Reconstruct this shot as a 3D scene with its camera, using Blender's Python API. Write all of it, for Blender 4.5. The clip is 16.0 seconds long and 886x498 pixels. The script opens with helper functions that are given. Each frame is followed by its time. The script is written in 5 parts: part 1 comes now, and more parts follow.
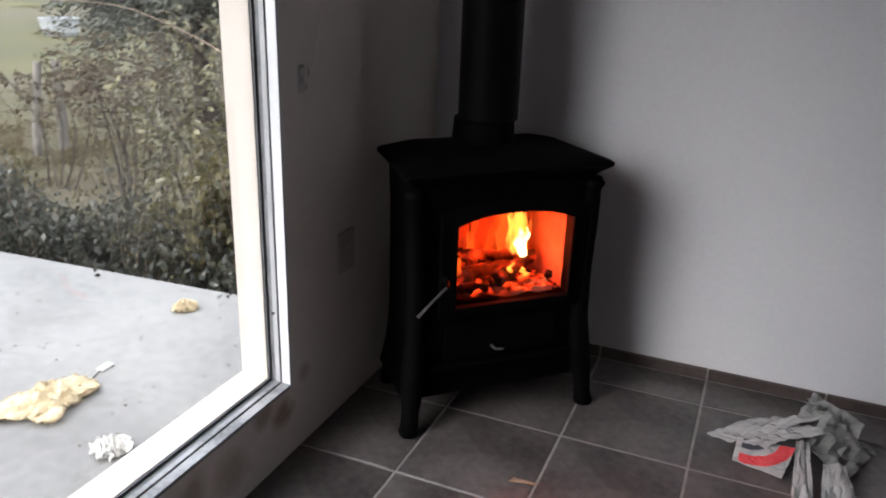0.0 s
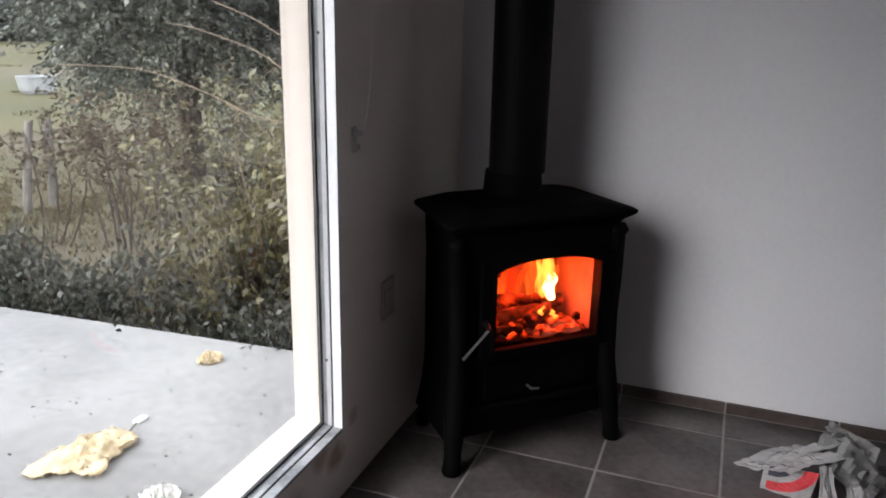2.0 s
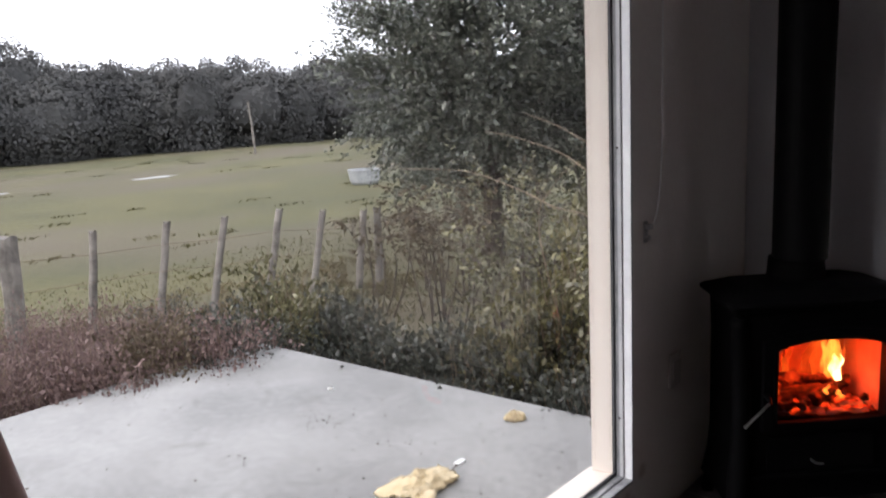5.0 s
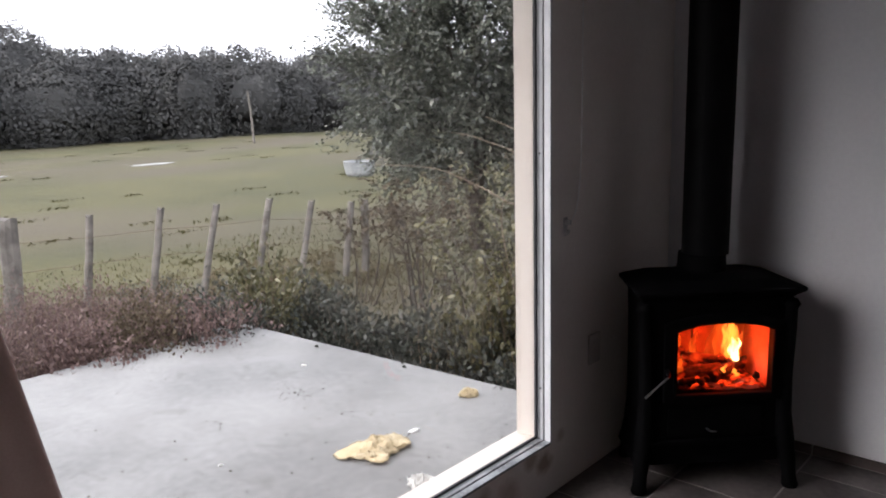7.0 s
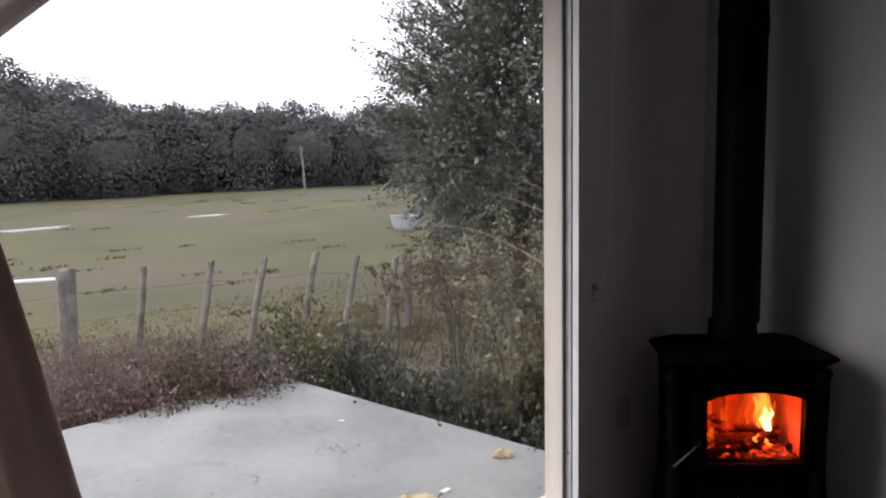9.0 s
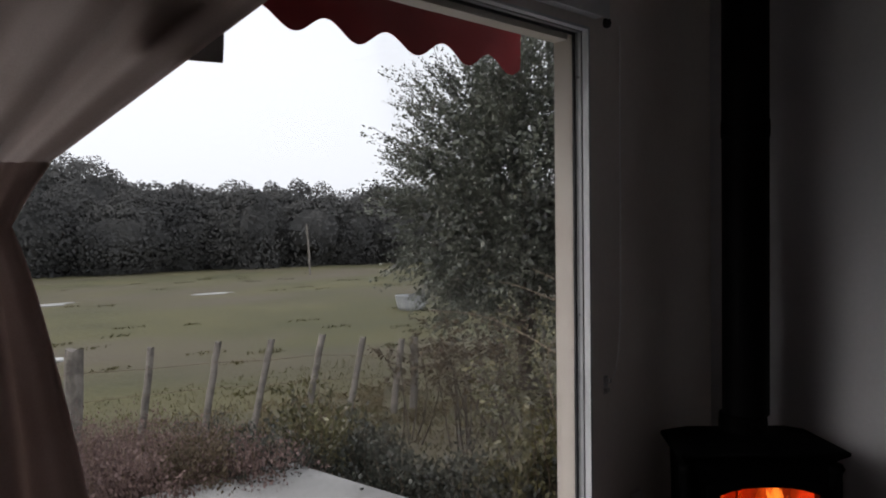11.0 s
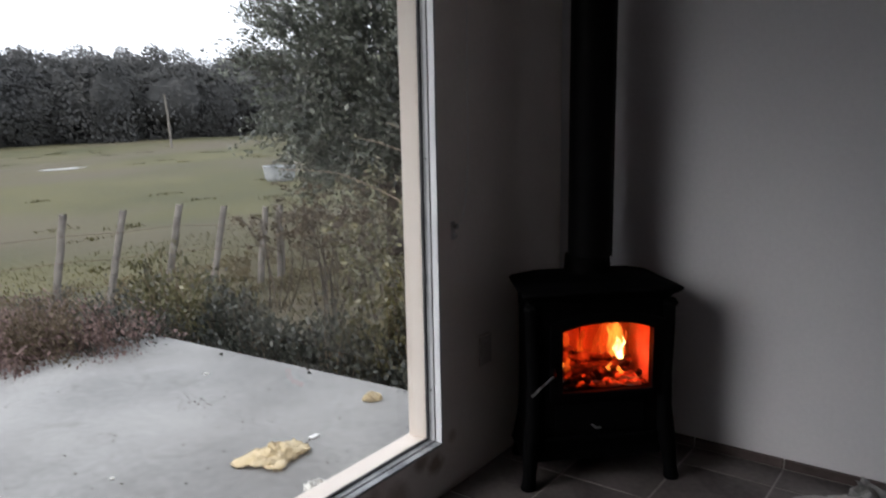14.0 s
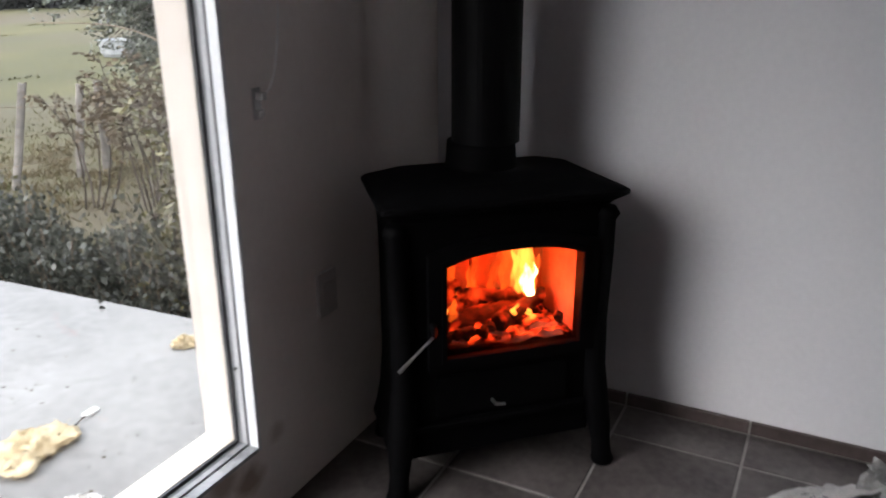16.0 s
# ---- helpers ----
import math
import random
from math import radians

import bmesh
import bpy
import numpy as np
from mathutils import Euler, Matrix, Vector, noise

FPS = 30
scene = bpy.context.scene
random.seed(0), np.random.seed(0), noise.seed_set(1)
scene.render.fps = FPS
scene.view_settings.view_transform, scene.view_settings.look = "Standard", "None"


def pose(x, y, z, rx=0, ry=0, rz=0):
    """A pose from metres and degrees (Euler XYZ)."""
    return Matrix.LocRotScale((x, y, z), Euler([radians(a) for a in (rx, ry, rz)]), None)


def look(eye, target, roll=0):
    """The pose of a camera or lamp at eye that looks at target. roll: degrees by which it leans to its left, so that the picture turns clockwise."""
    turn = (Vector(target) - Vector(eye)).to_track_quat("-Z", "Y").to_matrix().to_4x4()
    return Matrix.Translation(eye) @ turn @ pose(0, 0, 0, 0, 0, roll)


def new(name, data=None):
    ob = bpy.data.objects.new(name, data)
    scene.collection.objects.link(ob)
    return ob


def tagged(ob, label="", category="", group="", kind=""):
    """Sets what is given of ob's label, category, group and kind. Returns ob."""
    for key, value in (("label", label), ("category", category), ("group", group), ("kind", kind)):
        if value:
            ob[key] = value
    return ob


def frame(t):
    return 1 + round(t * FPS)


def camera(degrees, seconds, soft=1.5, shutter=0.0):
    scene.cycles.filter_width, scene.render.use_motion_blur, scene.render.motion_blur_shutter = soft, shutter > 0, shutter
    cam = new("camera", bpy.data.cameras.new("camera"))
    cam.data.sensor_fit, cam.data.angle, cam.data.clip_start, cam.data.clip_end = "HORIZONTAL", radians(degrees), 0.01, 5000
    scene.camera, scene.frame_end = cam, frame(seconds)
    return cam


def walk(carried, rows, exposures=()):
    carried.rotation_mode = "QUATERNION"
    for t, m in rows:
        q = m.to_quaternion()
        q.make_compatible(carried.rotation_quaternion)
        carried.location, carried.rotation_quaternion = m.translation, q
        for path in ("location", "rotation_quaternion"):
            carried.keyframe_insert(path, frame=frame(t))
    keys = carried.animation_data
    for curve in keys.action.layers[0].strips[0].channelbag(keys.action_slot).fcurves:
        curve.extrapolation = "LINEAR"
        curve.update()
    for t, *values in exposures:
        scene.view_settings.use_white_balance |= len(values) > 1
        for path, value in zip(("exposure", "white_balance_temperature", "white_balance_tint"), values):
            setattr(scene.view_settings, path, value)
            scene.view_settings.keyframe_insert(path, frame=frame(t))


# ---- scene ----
cam = camera(59.3, 16.0, soft=1.8, shutter=0.5)
PATH = [
    (0, (0.17, -0.33, 1.202), (-0.542, 1.403, 0.502), 2.0),
    (0.5, (0.095, -0.445, 1.219), (-0.512, 1.343, 0.562), 2.3),
    (1, (0.065, -0.482, 1.226), (-0.565, 1.308, 0.594), 1.7),
    (1.5, (0.053, -0.505, 1.235), (-0.621, 1.283, 0.644), 1.7),
    (2, (0.049, -0.504, 1.237), (-0.616, 1.29, 0.654), 1.2),
    (2.5, (0.046, -0.505, 1.253), (-0.65, 1.287, 0.702), 0.0),
    (3, (0.021, -0.5, 1.298), (-0.843, 1.259, 0.896), -1.0),
    (3.3, (-0.001, -0.503, 1.368), (-1.088, 1.141, 1.029), -2.2),
    (3.5, (-0.022, -0.536, 1.385), (-1.216, 1.042, 1.073), -2.1),
    (3.7, (-0.014, -0.591, 1.416), (-1.305, 0.91, 1.135), -2.5),
    (4, (-0.03, -0.589, 1.401), (-1.329, 0.89, 1.049), -2.0),
    (4.5, (0.054, -0.712, 1.416), (-1.22, 0.791, 1.074), -3.2),
    (5, (0.23, -0.865, 1.343), (-1.08, 0.598, 0.967), -3.0),
    (5.2, (0.258, -0.857, 1.37), (-1.003, 0.623, 0.9), -2.8),
    (7.5, (0.656, -1.032, 1.395), (-0.663, 0.426, 1.027), -1.5),
    (8, (0.686, -1.035, 1.413), (-0.645, 0.418, 1.07), -1.8),
    (8.5, (0.701, -1.052, 1.433), (-0.668, 0.375, 1.133), -1.6),
    (9, (0.68, -1.02, 1.436), (-0.727, 0.378, 1.18), -1.2),
    (9.5, (0.698, -1.093, 1.468), (-0.734, 0.291, 1.285), -1.5),
    (9.7, (0.703, -1.12, 1.483), (-0.734, 0.263, 1.333), -1.4),
    (11.8, (0.702, -1.033, 1.493), (-0.684, 0.408, 1.465), -1.7),
    (12, (0.698, -0.999, 1.504), (-0.664, 0.465, 1.468), -2.0),
    (12.5, (0.705, -0.985, 1.464), (-0.624, 0.508, 1.389), -1.6),
    (13, (0.705, -0.958, 1.45), (-0.562, 0.582, 1.29), -1.3),
    (13.5, (0.712, -0.973, 1.431), (-0.5, 0.596, 1.17), -1.2),
    (14, (0.706, -0.945, 1.388), (-0.455, 0.637, 1.002), -1.1),
    (14.5, (0.587, -0.784, 1.328), (-0.469, 0.857, 0.889), -1.2),
    (15, (0.423, -0.597, 1.314), (-0.506, 1.098, 0.797), -1.2),
    (15.3, (0.399, -0.487, 1.244), (-0.561, 1.186, 0.716), -2.0),
    (15.5, (0.337, -0.359, 1.236), (-0.575, 1.309, 0.614), -1.6),
    (16, (0.213, -0.024, 1.188), (-0.64, 1.653, 0.508), -0.2),
]

GAIN = 1.85
EXPOSURES = [(t, GAIN + e, 6450 if 5 < t < 10 else 6700 if 11 < t < 13.4 else 6350, 18 if 5 < t < 10 else 14) for t, e in ((0.0, 0.47), (2.6, 0.45), (3.5, 0.3), (5.2, -0.12), (7.4, 0.0), (8.0, -0.12), (8.7, -0.27), (9.7, -0.75), (12.0, -1.25), (13.0, -1.3), (13.6, -1.0), (14.2, -0.18), (15.0, 0.38), (16.0, 0.48))]
walk(cam, [(t, look(eye, target, roll)) for t, eye, target, roll in PATH], EXPOSURES)

# ---- light ----
world = bpy.data.worlds.new("sky")
scene.world = world
world.use_nodes = True
wn = world.node_tree.nodes
sky = wn.new("ShaderNodeTexSky")
sky.sky_type = "NISHITA"
sky.sun_disc = False
sky.sun_elevation, sky.sun_rotation = radians(35), radians(207)
sky.dust_density, sky.ozone_density, sky.air_density = 7.0, 2.0, 1.2
cloud = wn.new("ShaderNodeHueSaturation")
cloud.inputs["Saturation"].default_value = 0.40
world.node_tree.links.new(sky.outputs[0], cloud.inputs["Color"])
overcast = wn.new("ShaderNodeMix")
overcast.data_type = "RGBA"
overcast.inputs["Factor"].default_value = 0.8
overcast.inputs["B"].default_value = (4.75, 5.0, 5.4, 1)
world.node_tree.links.new(cloud.outputs[0], overcast.inputs["A"])
world.node_tree.links.new(overcast.outputs["Result"], wn["Background"].inputs[0])
wn["Background"].inputs[1].default_value = 0.15
sun = new("sun", bpy.data.lights.new("sun", "SUN"))
sun.data.energy, sun.data.angle, sun.data.color = 0.22, radians(45), (1.0, 0.965, 0.92)
# veiled by cloud, over the field to the south-west
sun.matrix_world = look((-4.5, -9.0, 7.2), (0, 0, 0))


# ---- materials ----
def material(name, a, b, rough=0.7, scale=8.0, fine=80.0, bump=0.2, metal=0.0, spec=0.5, depth=0.01, per_piece=0.0, island=0.0):
    """Two colours mixed by coarse and fine noise, with relief; per_piece and island vary the value piece by piece."""
    m = bpy.data.materials.new(name)
    m.use_nodes = True
    n, l = m.node_tree.nodes, m.node_tree.links
    p = n["Principled BSDF"]
    tc = n.new("ShaderNodeTexCoord")
    big, small = n.new("ShaderNodeTexNoise"), n.new("ShaderNodeTexNoise")
    for t, s in ((big, scale), (small, fine)):
        t.inputs["Scale"].default_value = s
        t.inputs["Detail"].default_value = 5
        l.new(tc.outputs["Object"], t.inputs["Vector"])
    add = n.new("ShaderNodeMath"); add.operation = "MULTIPLY_ADD"
    add.inputs[1].default_value = 0.45
    l.new(small.outputs["Fac"], add.inputs[0])
    sub = n.new("ShaderNodeMath"); sub.operation = "SUBTRACT"; sub.inputs[1].default_value = 0.22
    l.new(big.outputs["Fac"], sub.inputs[0])
    l.new(sub.outputs[0], add.inputs[2])
    ramp = n.new("ShaderNodeMapRange")
    ramp.inputs["From Min"].default_value, ramp.inputs["From Max"].default_value = 0.3, 0.7
    l.new(add.outputs[0], ramp.inputs["Value"])
    mix = n.new("ShaderNodeMix"); mix.data_type = "RGBA"
    mix.inputs["A"].default_value, mix.inputs["B"].default_value = (*a, 1), (*b, 1)
    l.new(ramp.outputs[0], mix.inputs["Factor"])
    colour = mix.outputs["Result"]
    if per_piece or island:
        src = n.new("ShaderNodeObjectInfo").outputs["Random"] if per_piece else n.new("ShaderNodeNewGeometry").outputs["Random Per Island"]
        amount = per_piece or island
        rng = n.new("ShaderNodeMapRange")
        rng.inputs["To Min"].default_value, rng.inputs["To Max"].default_value = 1 - amount, 1 + amount
        l.new(src, rng.inputs["Value"])
        hsv = n.new("ShaderNodeHueSaturation")
        l.new(rng.outputs[0], hsv.inputs["Value"])
        l.new(colour, hsv.inputs["Color"])
        colour = hsv.outputs["Color"]
    l.new(colour, p.inputs["Base Color"])
    p.inputs["Roughness"].default_value, p.inputs["Metallic"].default_value = rough, metal
    p.inputs["Specular IOR Level"].default_value = spec
    if bump:
        bp = n.new("ShaderNodeBump")
        bp.inputs["Strength"].default_value, bp.inputs["Distance"].default_value = bump, depth
        l.new(add.outputs[0], bp.inputs["Height"])
        l.new(bp.outputs[0], p.inputs["Normal"])
    return m


def leafy(name, a, b, scale=1.2, rough=0.6, light=0.25, spread=0.35, spec=0.15):
    """Foliage: colour by leaf and by patch, a little light let through."""
    m = material(name, a, b, rough=rough, scale=scale, fine=6, bump=0, island=spread, spec=spec)
    n, l = m.node_tree.nodes, m.node_tree.links
    p, out = n["Principled BSDF"], n["Material Output"]
    tr, mx = n.new("ShaderNodeBsdfTranslucent"), n.new("ShaderNodeMixShader")
    l.new(p.inputs["Base Color"].links[0].from_socket, tr.inputs["Color"])
    mx.inputs[0].default_value = light
    l.new(p.outputs[0], mx.inputs[1]); l.new(tr.outputs[0], mx.inputs[2]); l.new(mx.outputs[0], out.inputs[0])
    return m


def clear_glass(name, tint=(0.97, 0.98, 0.97), gloss=0.6):
    m = bpy.data.materials.new(name)
    m.use_nodes = True
    n, l = m.node_tree.nodes, m.node_tree.links
    n.remove(n["Principled BSDF"])
    tr, gl, mx, fr, mul = (n.new("ShaderNode" + k) for k in ("BsdfTransparent", "BsdfGlossy", "MixShader", "Fresnel", "Math"))
    tr.inputs[0].default_value = (*tint, 1)
    gl.inputs["Roughness"].default_value = 0.02
    mul.operation = "MULTIPLY"; mul.inputs[1].default_value = gloss
    l.new(fr.outputs[0], mul.inputs[0]); l.new(mul.outputs[0], mx.inputs[0])
    l.new(tr.outputs[0], mx.inputs[1]); l.new(gl.outputs[0], mx.inputs[2])
    l.new(mx.outputs[0], n["Material Output"].inputs[0])
    return m


def glowing(name, a, b, strength, scale=14.0, low=0.35, high=0.7, base=(0.02, 0.015, 0.012), stretch=(1, 1, 1)):
    """Embers and flames: emission patched by noise."""
    m = bpy.data.materials.new(name)
    m.use_nodes = True
    n, l = m.node_tree.nodes, m.node_tree.links
    p = n["Principled BSDF"]
    p.inputs["Base Color"].default_value, p.inputs["Roughness"].default_value = (*base, 1), 0.95
    tc, mp, t, r, mix, mul = (n.new("ShaderNode" + k) for k in ("TexCoord", "Mapping", "TexNoise", "MapRange", "Mix", "Math"))
    mp.inputs["Scale"].default_value = stretch
    l.new(tc.outputs["Object"], mp.inputs[0]); l.new(mp.outputs[0], t.inputs["Vector"])
    t.inputs["Scale"].default_value, t.inputs["Detail"].default_value = scale, 4
    r.inputs["From Min"].default_value, r.inputs["From Max"].default_value = low, high
    l.new(t.outputs["Fac"], r.inputs["Value"])
    mix.data_type = "RGBA"
    mix.inputs["A"].default_value, mix.inputs["B"].default_value = (*a, 1), (*b, 1)
    l.new(r.outputs[0], mix.inputs["Factor"])
    mul.operation = "MULTIPLY"; mul.inputs[1].default_value = strength
    l.new(r.outputs[0], mul.inputs[0])
    l.new(mix.outputs["Result"], p.inputs["Emission Color"]); l.new(mul.outputs[0], p.inputs["Emission Strength"])
    return m


def stained_plaster(name, a, b, stains):
    """Painted plaster with damp brown stains at the places given: (y, z, radius)."""
    m = material(name, a, b, rough=0.85, scale=2.5, fine=55, bump=0.12, depth=0.004)
    n, l = m.node_tree.nodes, m.node_tree.links
    p = n["Principled BSDF"]
    col = p.inputs["Base Color"].links[0].from_socket
    tc = n.new("ShaderNodeTexCoord")
    noise_tex = n.new("ShaderNodeTexNoise")
    noise_tex.inputs["Scale"].default_value, noise_tex.inputs["Detail"].default_value = 14, 6
    l.new(tc.outputs["Object"], noise_tex.inputs["Vector"])
    for y, z, r, weight in stains:
        sub = n.new("ShaderNodeVectorMath"); sub.operation = "SUBTRACT"
        sub.inputs[1].default_value = (-0.815, y, z)
        l.new(tc.outputs["Object"], sub.inputs[0])
        ln = n.new("ShaderNodeVectorMath"); ln.operation = "LENGTH"
        l.new(sub.outputs[0], ln.inputs[0])
        ma = n.new("ShaderNodeMath"); ma.operation = "MULTIPLY_ADD"; ma.inputs[1].default_value = -r * 1.6
        l.new(noise_tex.outputs["Fac"], ma.inputs[0]); l.new(ln.outputs["Value"], ma.inputs[2])
        rg = n.new("ShaderNodeMapRange")
        rg.inputs["From Min"].default_value, rg.inputs["From Max"].default_value = -r * 0.55, r * 0.25
        rg.inputs["To Min"].default_value, rg.inputs["To Max"].default_value = weight, 0
        l.new(ma.outputs[0], rg.inputs["Value"])
        mx = n.new("ShaderNodeMix"); mx.data_type = "RGBA"
        mx.inputs["B"].default_value = (0.26, 0.165, 0.095, 1)
        l.new(rg.outputs[0], mx.inputs["Factor"]); l.new(col, mx.inputs["A"])
        col = mx.outputs["Result"]
    l.new(col, p.inputs["Base Color"])
    return m


PLASTER = material("white_plaster", (0.64, 0.64, 0.672), (0.71, 0.708, 0.735), rough=0.85, scale=1.5, fine=60, bump=0.12, depth=0.004)
PLASTER_WEST = stained_plaster("window_wall_plaster", (0.79, 0.735, 0.70), (0.86, 0.81, 0.77),
                               [(1.06, 0.13, 0.05, 0.75), (0.98, 0.17, 0.04, 0.6), (0.86, 0.10, 0.07, 0.45), (0.72, 0.13, 0.05, 0.5), (1.16, 0.20, 0.03, 0.4), (0.45, 0.12, 0.06, 0.4)])
DIM = material("far_wall_plaster", (0.76, 0.755, 0.75), (0.82, 0.815, 0.81), rough=0.9, scale=1.5, fine=60, bump=0.1)
CREAM = material("cream_render", (0.80, 0.715, 0.645), (0.86, 0.79, 0.725), rough=0.8, scale=5, fine=70, bump=0.2, depth=0.004)
TILE = material("dark_floor_tile", (0.030, 0.026, 0.026), (0.145, 0.128, 0.126), rough=0.37, scale=3.6, fine=38, bump=0.15, depth=0.003, per_piece=0.15)
SKIRT = material("brown_skirting_tile", (0.046, 0.034, 0.032), (0.098, 0.074, 0.070), rough=0.45, scale=9, fine=50, bump=0.15, depth=0.003, per_piece=0.12)
GROUT = material("grey_grout", (0.26, 0.25, 0.24), (0.36, 0.35, 0.33), rough=0.9, scale=20, fine=150, bump=0.3, depth=0.002)
ALU = material("white_aluminium", (0.62, 0.64, 0.67), (0.72, 0.74, 0.76), rough=0.35, scale=6, fine=90, bump=0.03, depth=0.001)
ALU_GREY = material("grey_aluminium", (0.36, 0.37, 0.39), (0.48, 0.49, 0.51), rough=0.38, scale=9, fine=90, bump=0.04, depth=0.001)
# darker copy of the frame aluminium, the recess's shade put into its colour
ALU_SHADE = material("shaded_aluminium", (0.13, 0.14, 0.15), (0.24, 0.25, 0.26), rough=0.45, scale=12, fine=90, bump=0.06, depth=0.001)
SEAL = material("grey_rubber_seal", (0.05, 0.05, 0.055), (0.10, 0.10, 0.105), rough=0.7, scale=20, fine=120)
GASKET = material("black_rubber", (0.02, 0.02, 0.02), (0.05, 0.045, 0.04), rough=0.7, scale=20, fine=120)
STEEL = material("steel", (0.45, 0.45, 0.45), (0.62, 0.61, 0.60), rough=0.3, scale=20, fine=200, metal=1.0, bump=0.05, depth=0.001)
IRON = material("black_cast_iron", (0.0012, 0.0012, 0.0014), (0.0030, 0.0030, 0.0034), rough=0.62, scale=10, fine=160, bump=0.25, depth=0.002, spec=0.035)
PIPE = material("black_flue_paint", (0.0022, 0.0022, 0.0025), (0.0045, 0.0045, 0.005), rough=0.5, scale=8, fine=120, bump=0.08, depth=0.001, spec=0.05)
BRICK = material("firebrick", (0.30, 0.20, 0.14), (0.46, 0.33, 0.24), rough=0.95, scale=9, fine=60, bump=0.4, depth=0.004)
CHAR = glowing("charred_wood", (0.9, 0.025, 0.003), (1.0, 0.07, 0.008), 0.35, scale=20, low=0.52, high=0.76)
EMBER = glowing("embers", (0.9, 0.02, 0.003), (1.0, 0.085, 0.010), 0.9, scale=30, low=0.45, high=0.72)
ASH = material("ash", (0.20, 0.18, 0.17), (0.34, 0.32, 0.30), rough=1.0, scale=30, fine=120, bump=0.5)
FLAME = glowing("flame", (1.0, 0.07, 0.006), (1.0, 0.26, 0.03), 1.2, scale=9, low=0.15, high=0.62, stretch=(1, 1, 0.35))
FLAME_CORE = glowing("flame_core", (1.0, 0.45, 0.09), (1.0, 0.70, 0.24), 2.2, scale=9, low=0.05, high=0.5, stretch=(1, 1, 0.4))
FLAME_RED = glowing("flame_red", (1.0, 0.05, 0.004), (1.0, 0.16, 0.012), 0.6, scale=12, low=0.25, high=0.7, stretch=(1, 1, 0.35))


def see_through(m, scale, low, high):
    """Ragged flames: clear in patches."""
    n, l = m.node_tree.nodes, m.node_tree.links
    p = n["Principled BSDF"]
    tc, mp, t, r, tr, mx = (n.new("ShaderNode" + k) for k in ("TexCoord", "Mapping", "TexNoise", "MapRange", "BsdfTransparent", "MixShader"))
    mp.inputs["Scale"].default_value = (1, 1, 0.3)
    l.new(tc.outputs["Object"], mp.inputs[0]); l.new(mp.outputs[0], t.inputs["Vector"])
    t.inputs["Scale"].default_value, t.inputs["Detail"].default_value = scale, 3
    r.inputs["From Min"].default_value, r.inputs["From Max"].default_value = low, high
    l.new(t.outputs["Fac"], r.inputs["Value"]); l.new(r.outputs[0], mx.inputs[0])
    l.new(tr.outputs[0], mx.inputs[1]); l.new(p.outputs[0], mx.inputs[2]); l.new(mx.outputs[0], n["Material Output"].inputs[0])


see_through(FLAME, 60, 0.25, 0.70)
see_through(FLAME_RED, 50, 0.30, 0.85)
CURTAIN = material("brown_curtain", (0.40, 0.325, 0.295), (0.48, 0.40, 0.37), rough=0.9, scale=5, fine=260, bump=0.25, depth=0.002)


def let_through(m, amount):
    """Thin cloth: part of the light passes."""
    n, l = m.node_tree.nodes, m.node_tree.links
    p = n["Principled BSDF"]
    tr, mx = n.new("ShaderNodeBsdfTranslucent"), n.new("ShaderNodeMixShader")
    l.new(p.inputs["Base Color"].links[0].from_socket, tr.inputs["Color"])
    mx.inputs[0].default_value = amount
    l.new(p.outputs[0], mx.inputs[1]); l.new(tr.outputs[0], mx.inputs[2]); l.new(mx.outputs[0], n["Material Output"].inputs[0])
    return m


let_through(CURTAIN, 0.5)
LINING = material("grey_curtain_lining", (0.42, 0.40, 0.40), (0.52, 0.50, 0.50), rough=0.9, scale=5, fine=260, bump=0.2, depth=0.002)
AWNING = material("red_awning_canvas", (0.20, 0.012, 0.018), (0.28, 0.022, 0.028), rough=0.85, scale=4, fine=300, bump=0.2, depth=0.001)
let_through(AWNING, 0.12)
CONCRETE = material("pale_concrete", (0.200, 0.198, 0.193), (0.315, 0.310, 0.300), rough=0.75, scale=1.3, fine=24, bump=0.25, depth=0.004)


def weathered_concrete(m):
    """Grey-brown weather stains in ragged patches of two sizes."""
    n, l = m.node_tree.nodes, m.node_tree.links
    p = n["Principled BSDF"]
    col = p.inputs["Base Color"].links[0].from_socket
    tc = n.new("ShaderNodeTexCoord")
    for scale, low, high, weight, tint in ((0.9, 0.52, 0.72, 0.40, (0.135, 0.130, 0.122, 1)), (5.0, 0.60, 0.76, 0.35, (0.115, 0.108, 0.098, 1))):
        t, r, mx = (n.new("ShaderNode" + k) for k in ("TexNoise", "MapRange", "Mix"))
        t.inputs["Scale"].default_value, t.inputs["Detail"].default_value, t.inputs["Distortion"].default_value = scale, 9, 0.8
        l.new(tc.outputs["Object"], t.inputs["Vector"])
        r.inputs["From Min"].default_value, r.inputs["From Max"].default_value, r.inputs["To Max"].default_value = low, high, weight
        l.new(t.outputs["Fac"], r.inputs["Value"]); l.new(r.outputs[0], mx.inputs["Factor"])
        mx.data_type = "RGBA"
        mx.inputs["B"].default_value = tint
        l.new(col, mx.inputs["A"])
        col = mx.outputs["Result"]
    l.new(col, p.inputs["Base Color"])


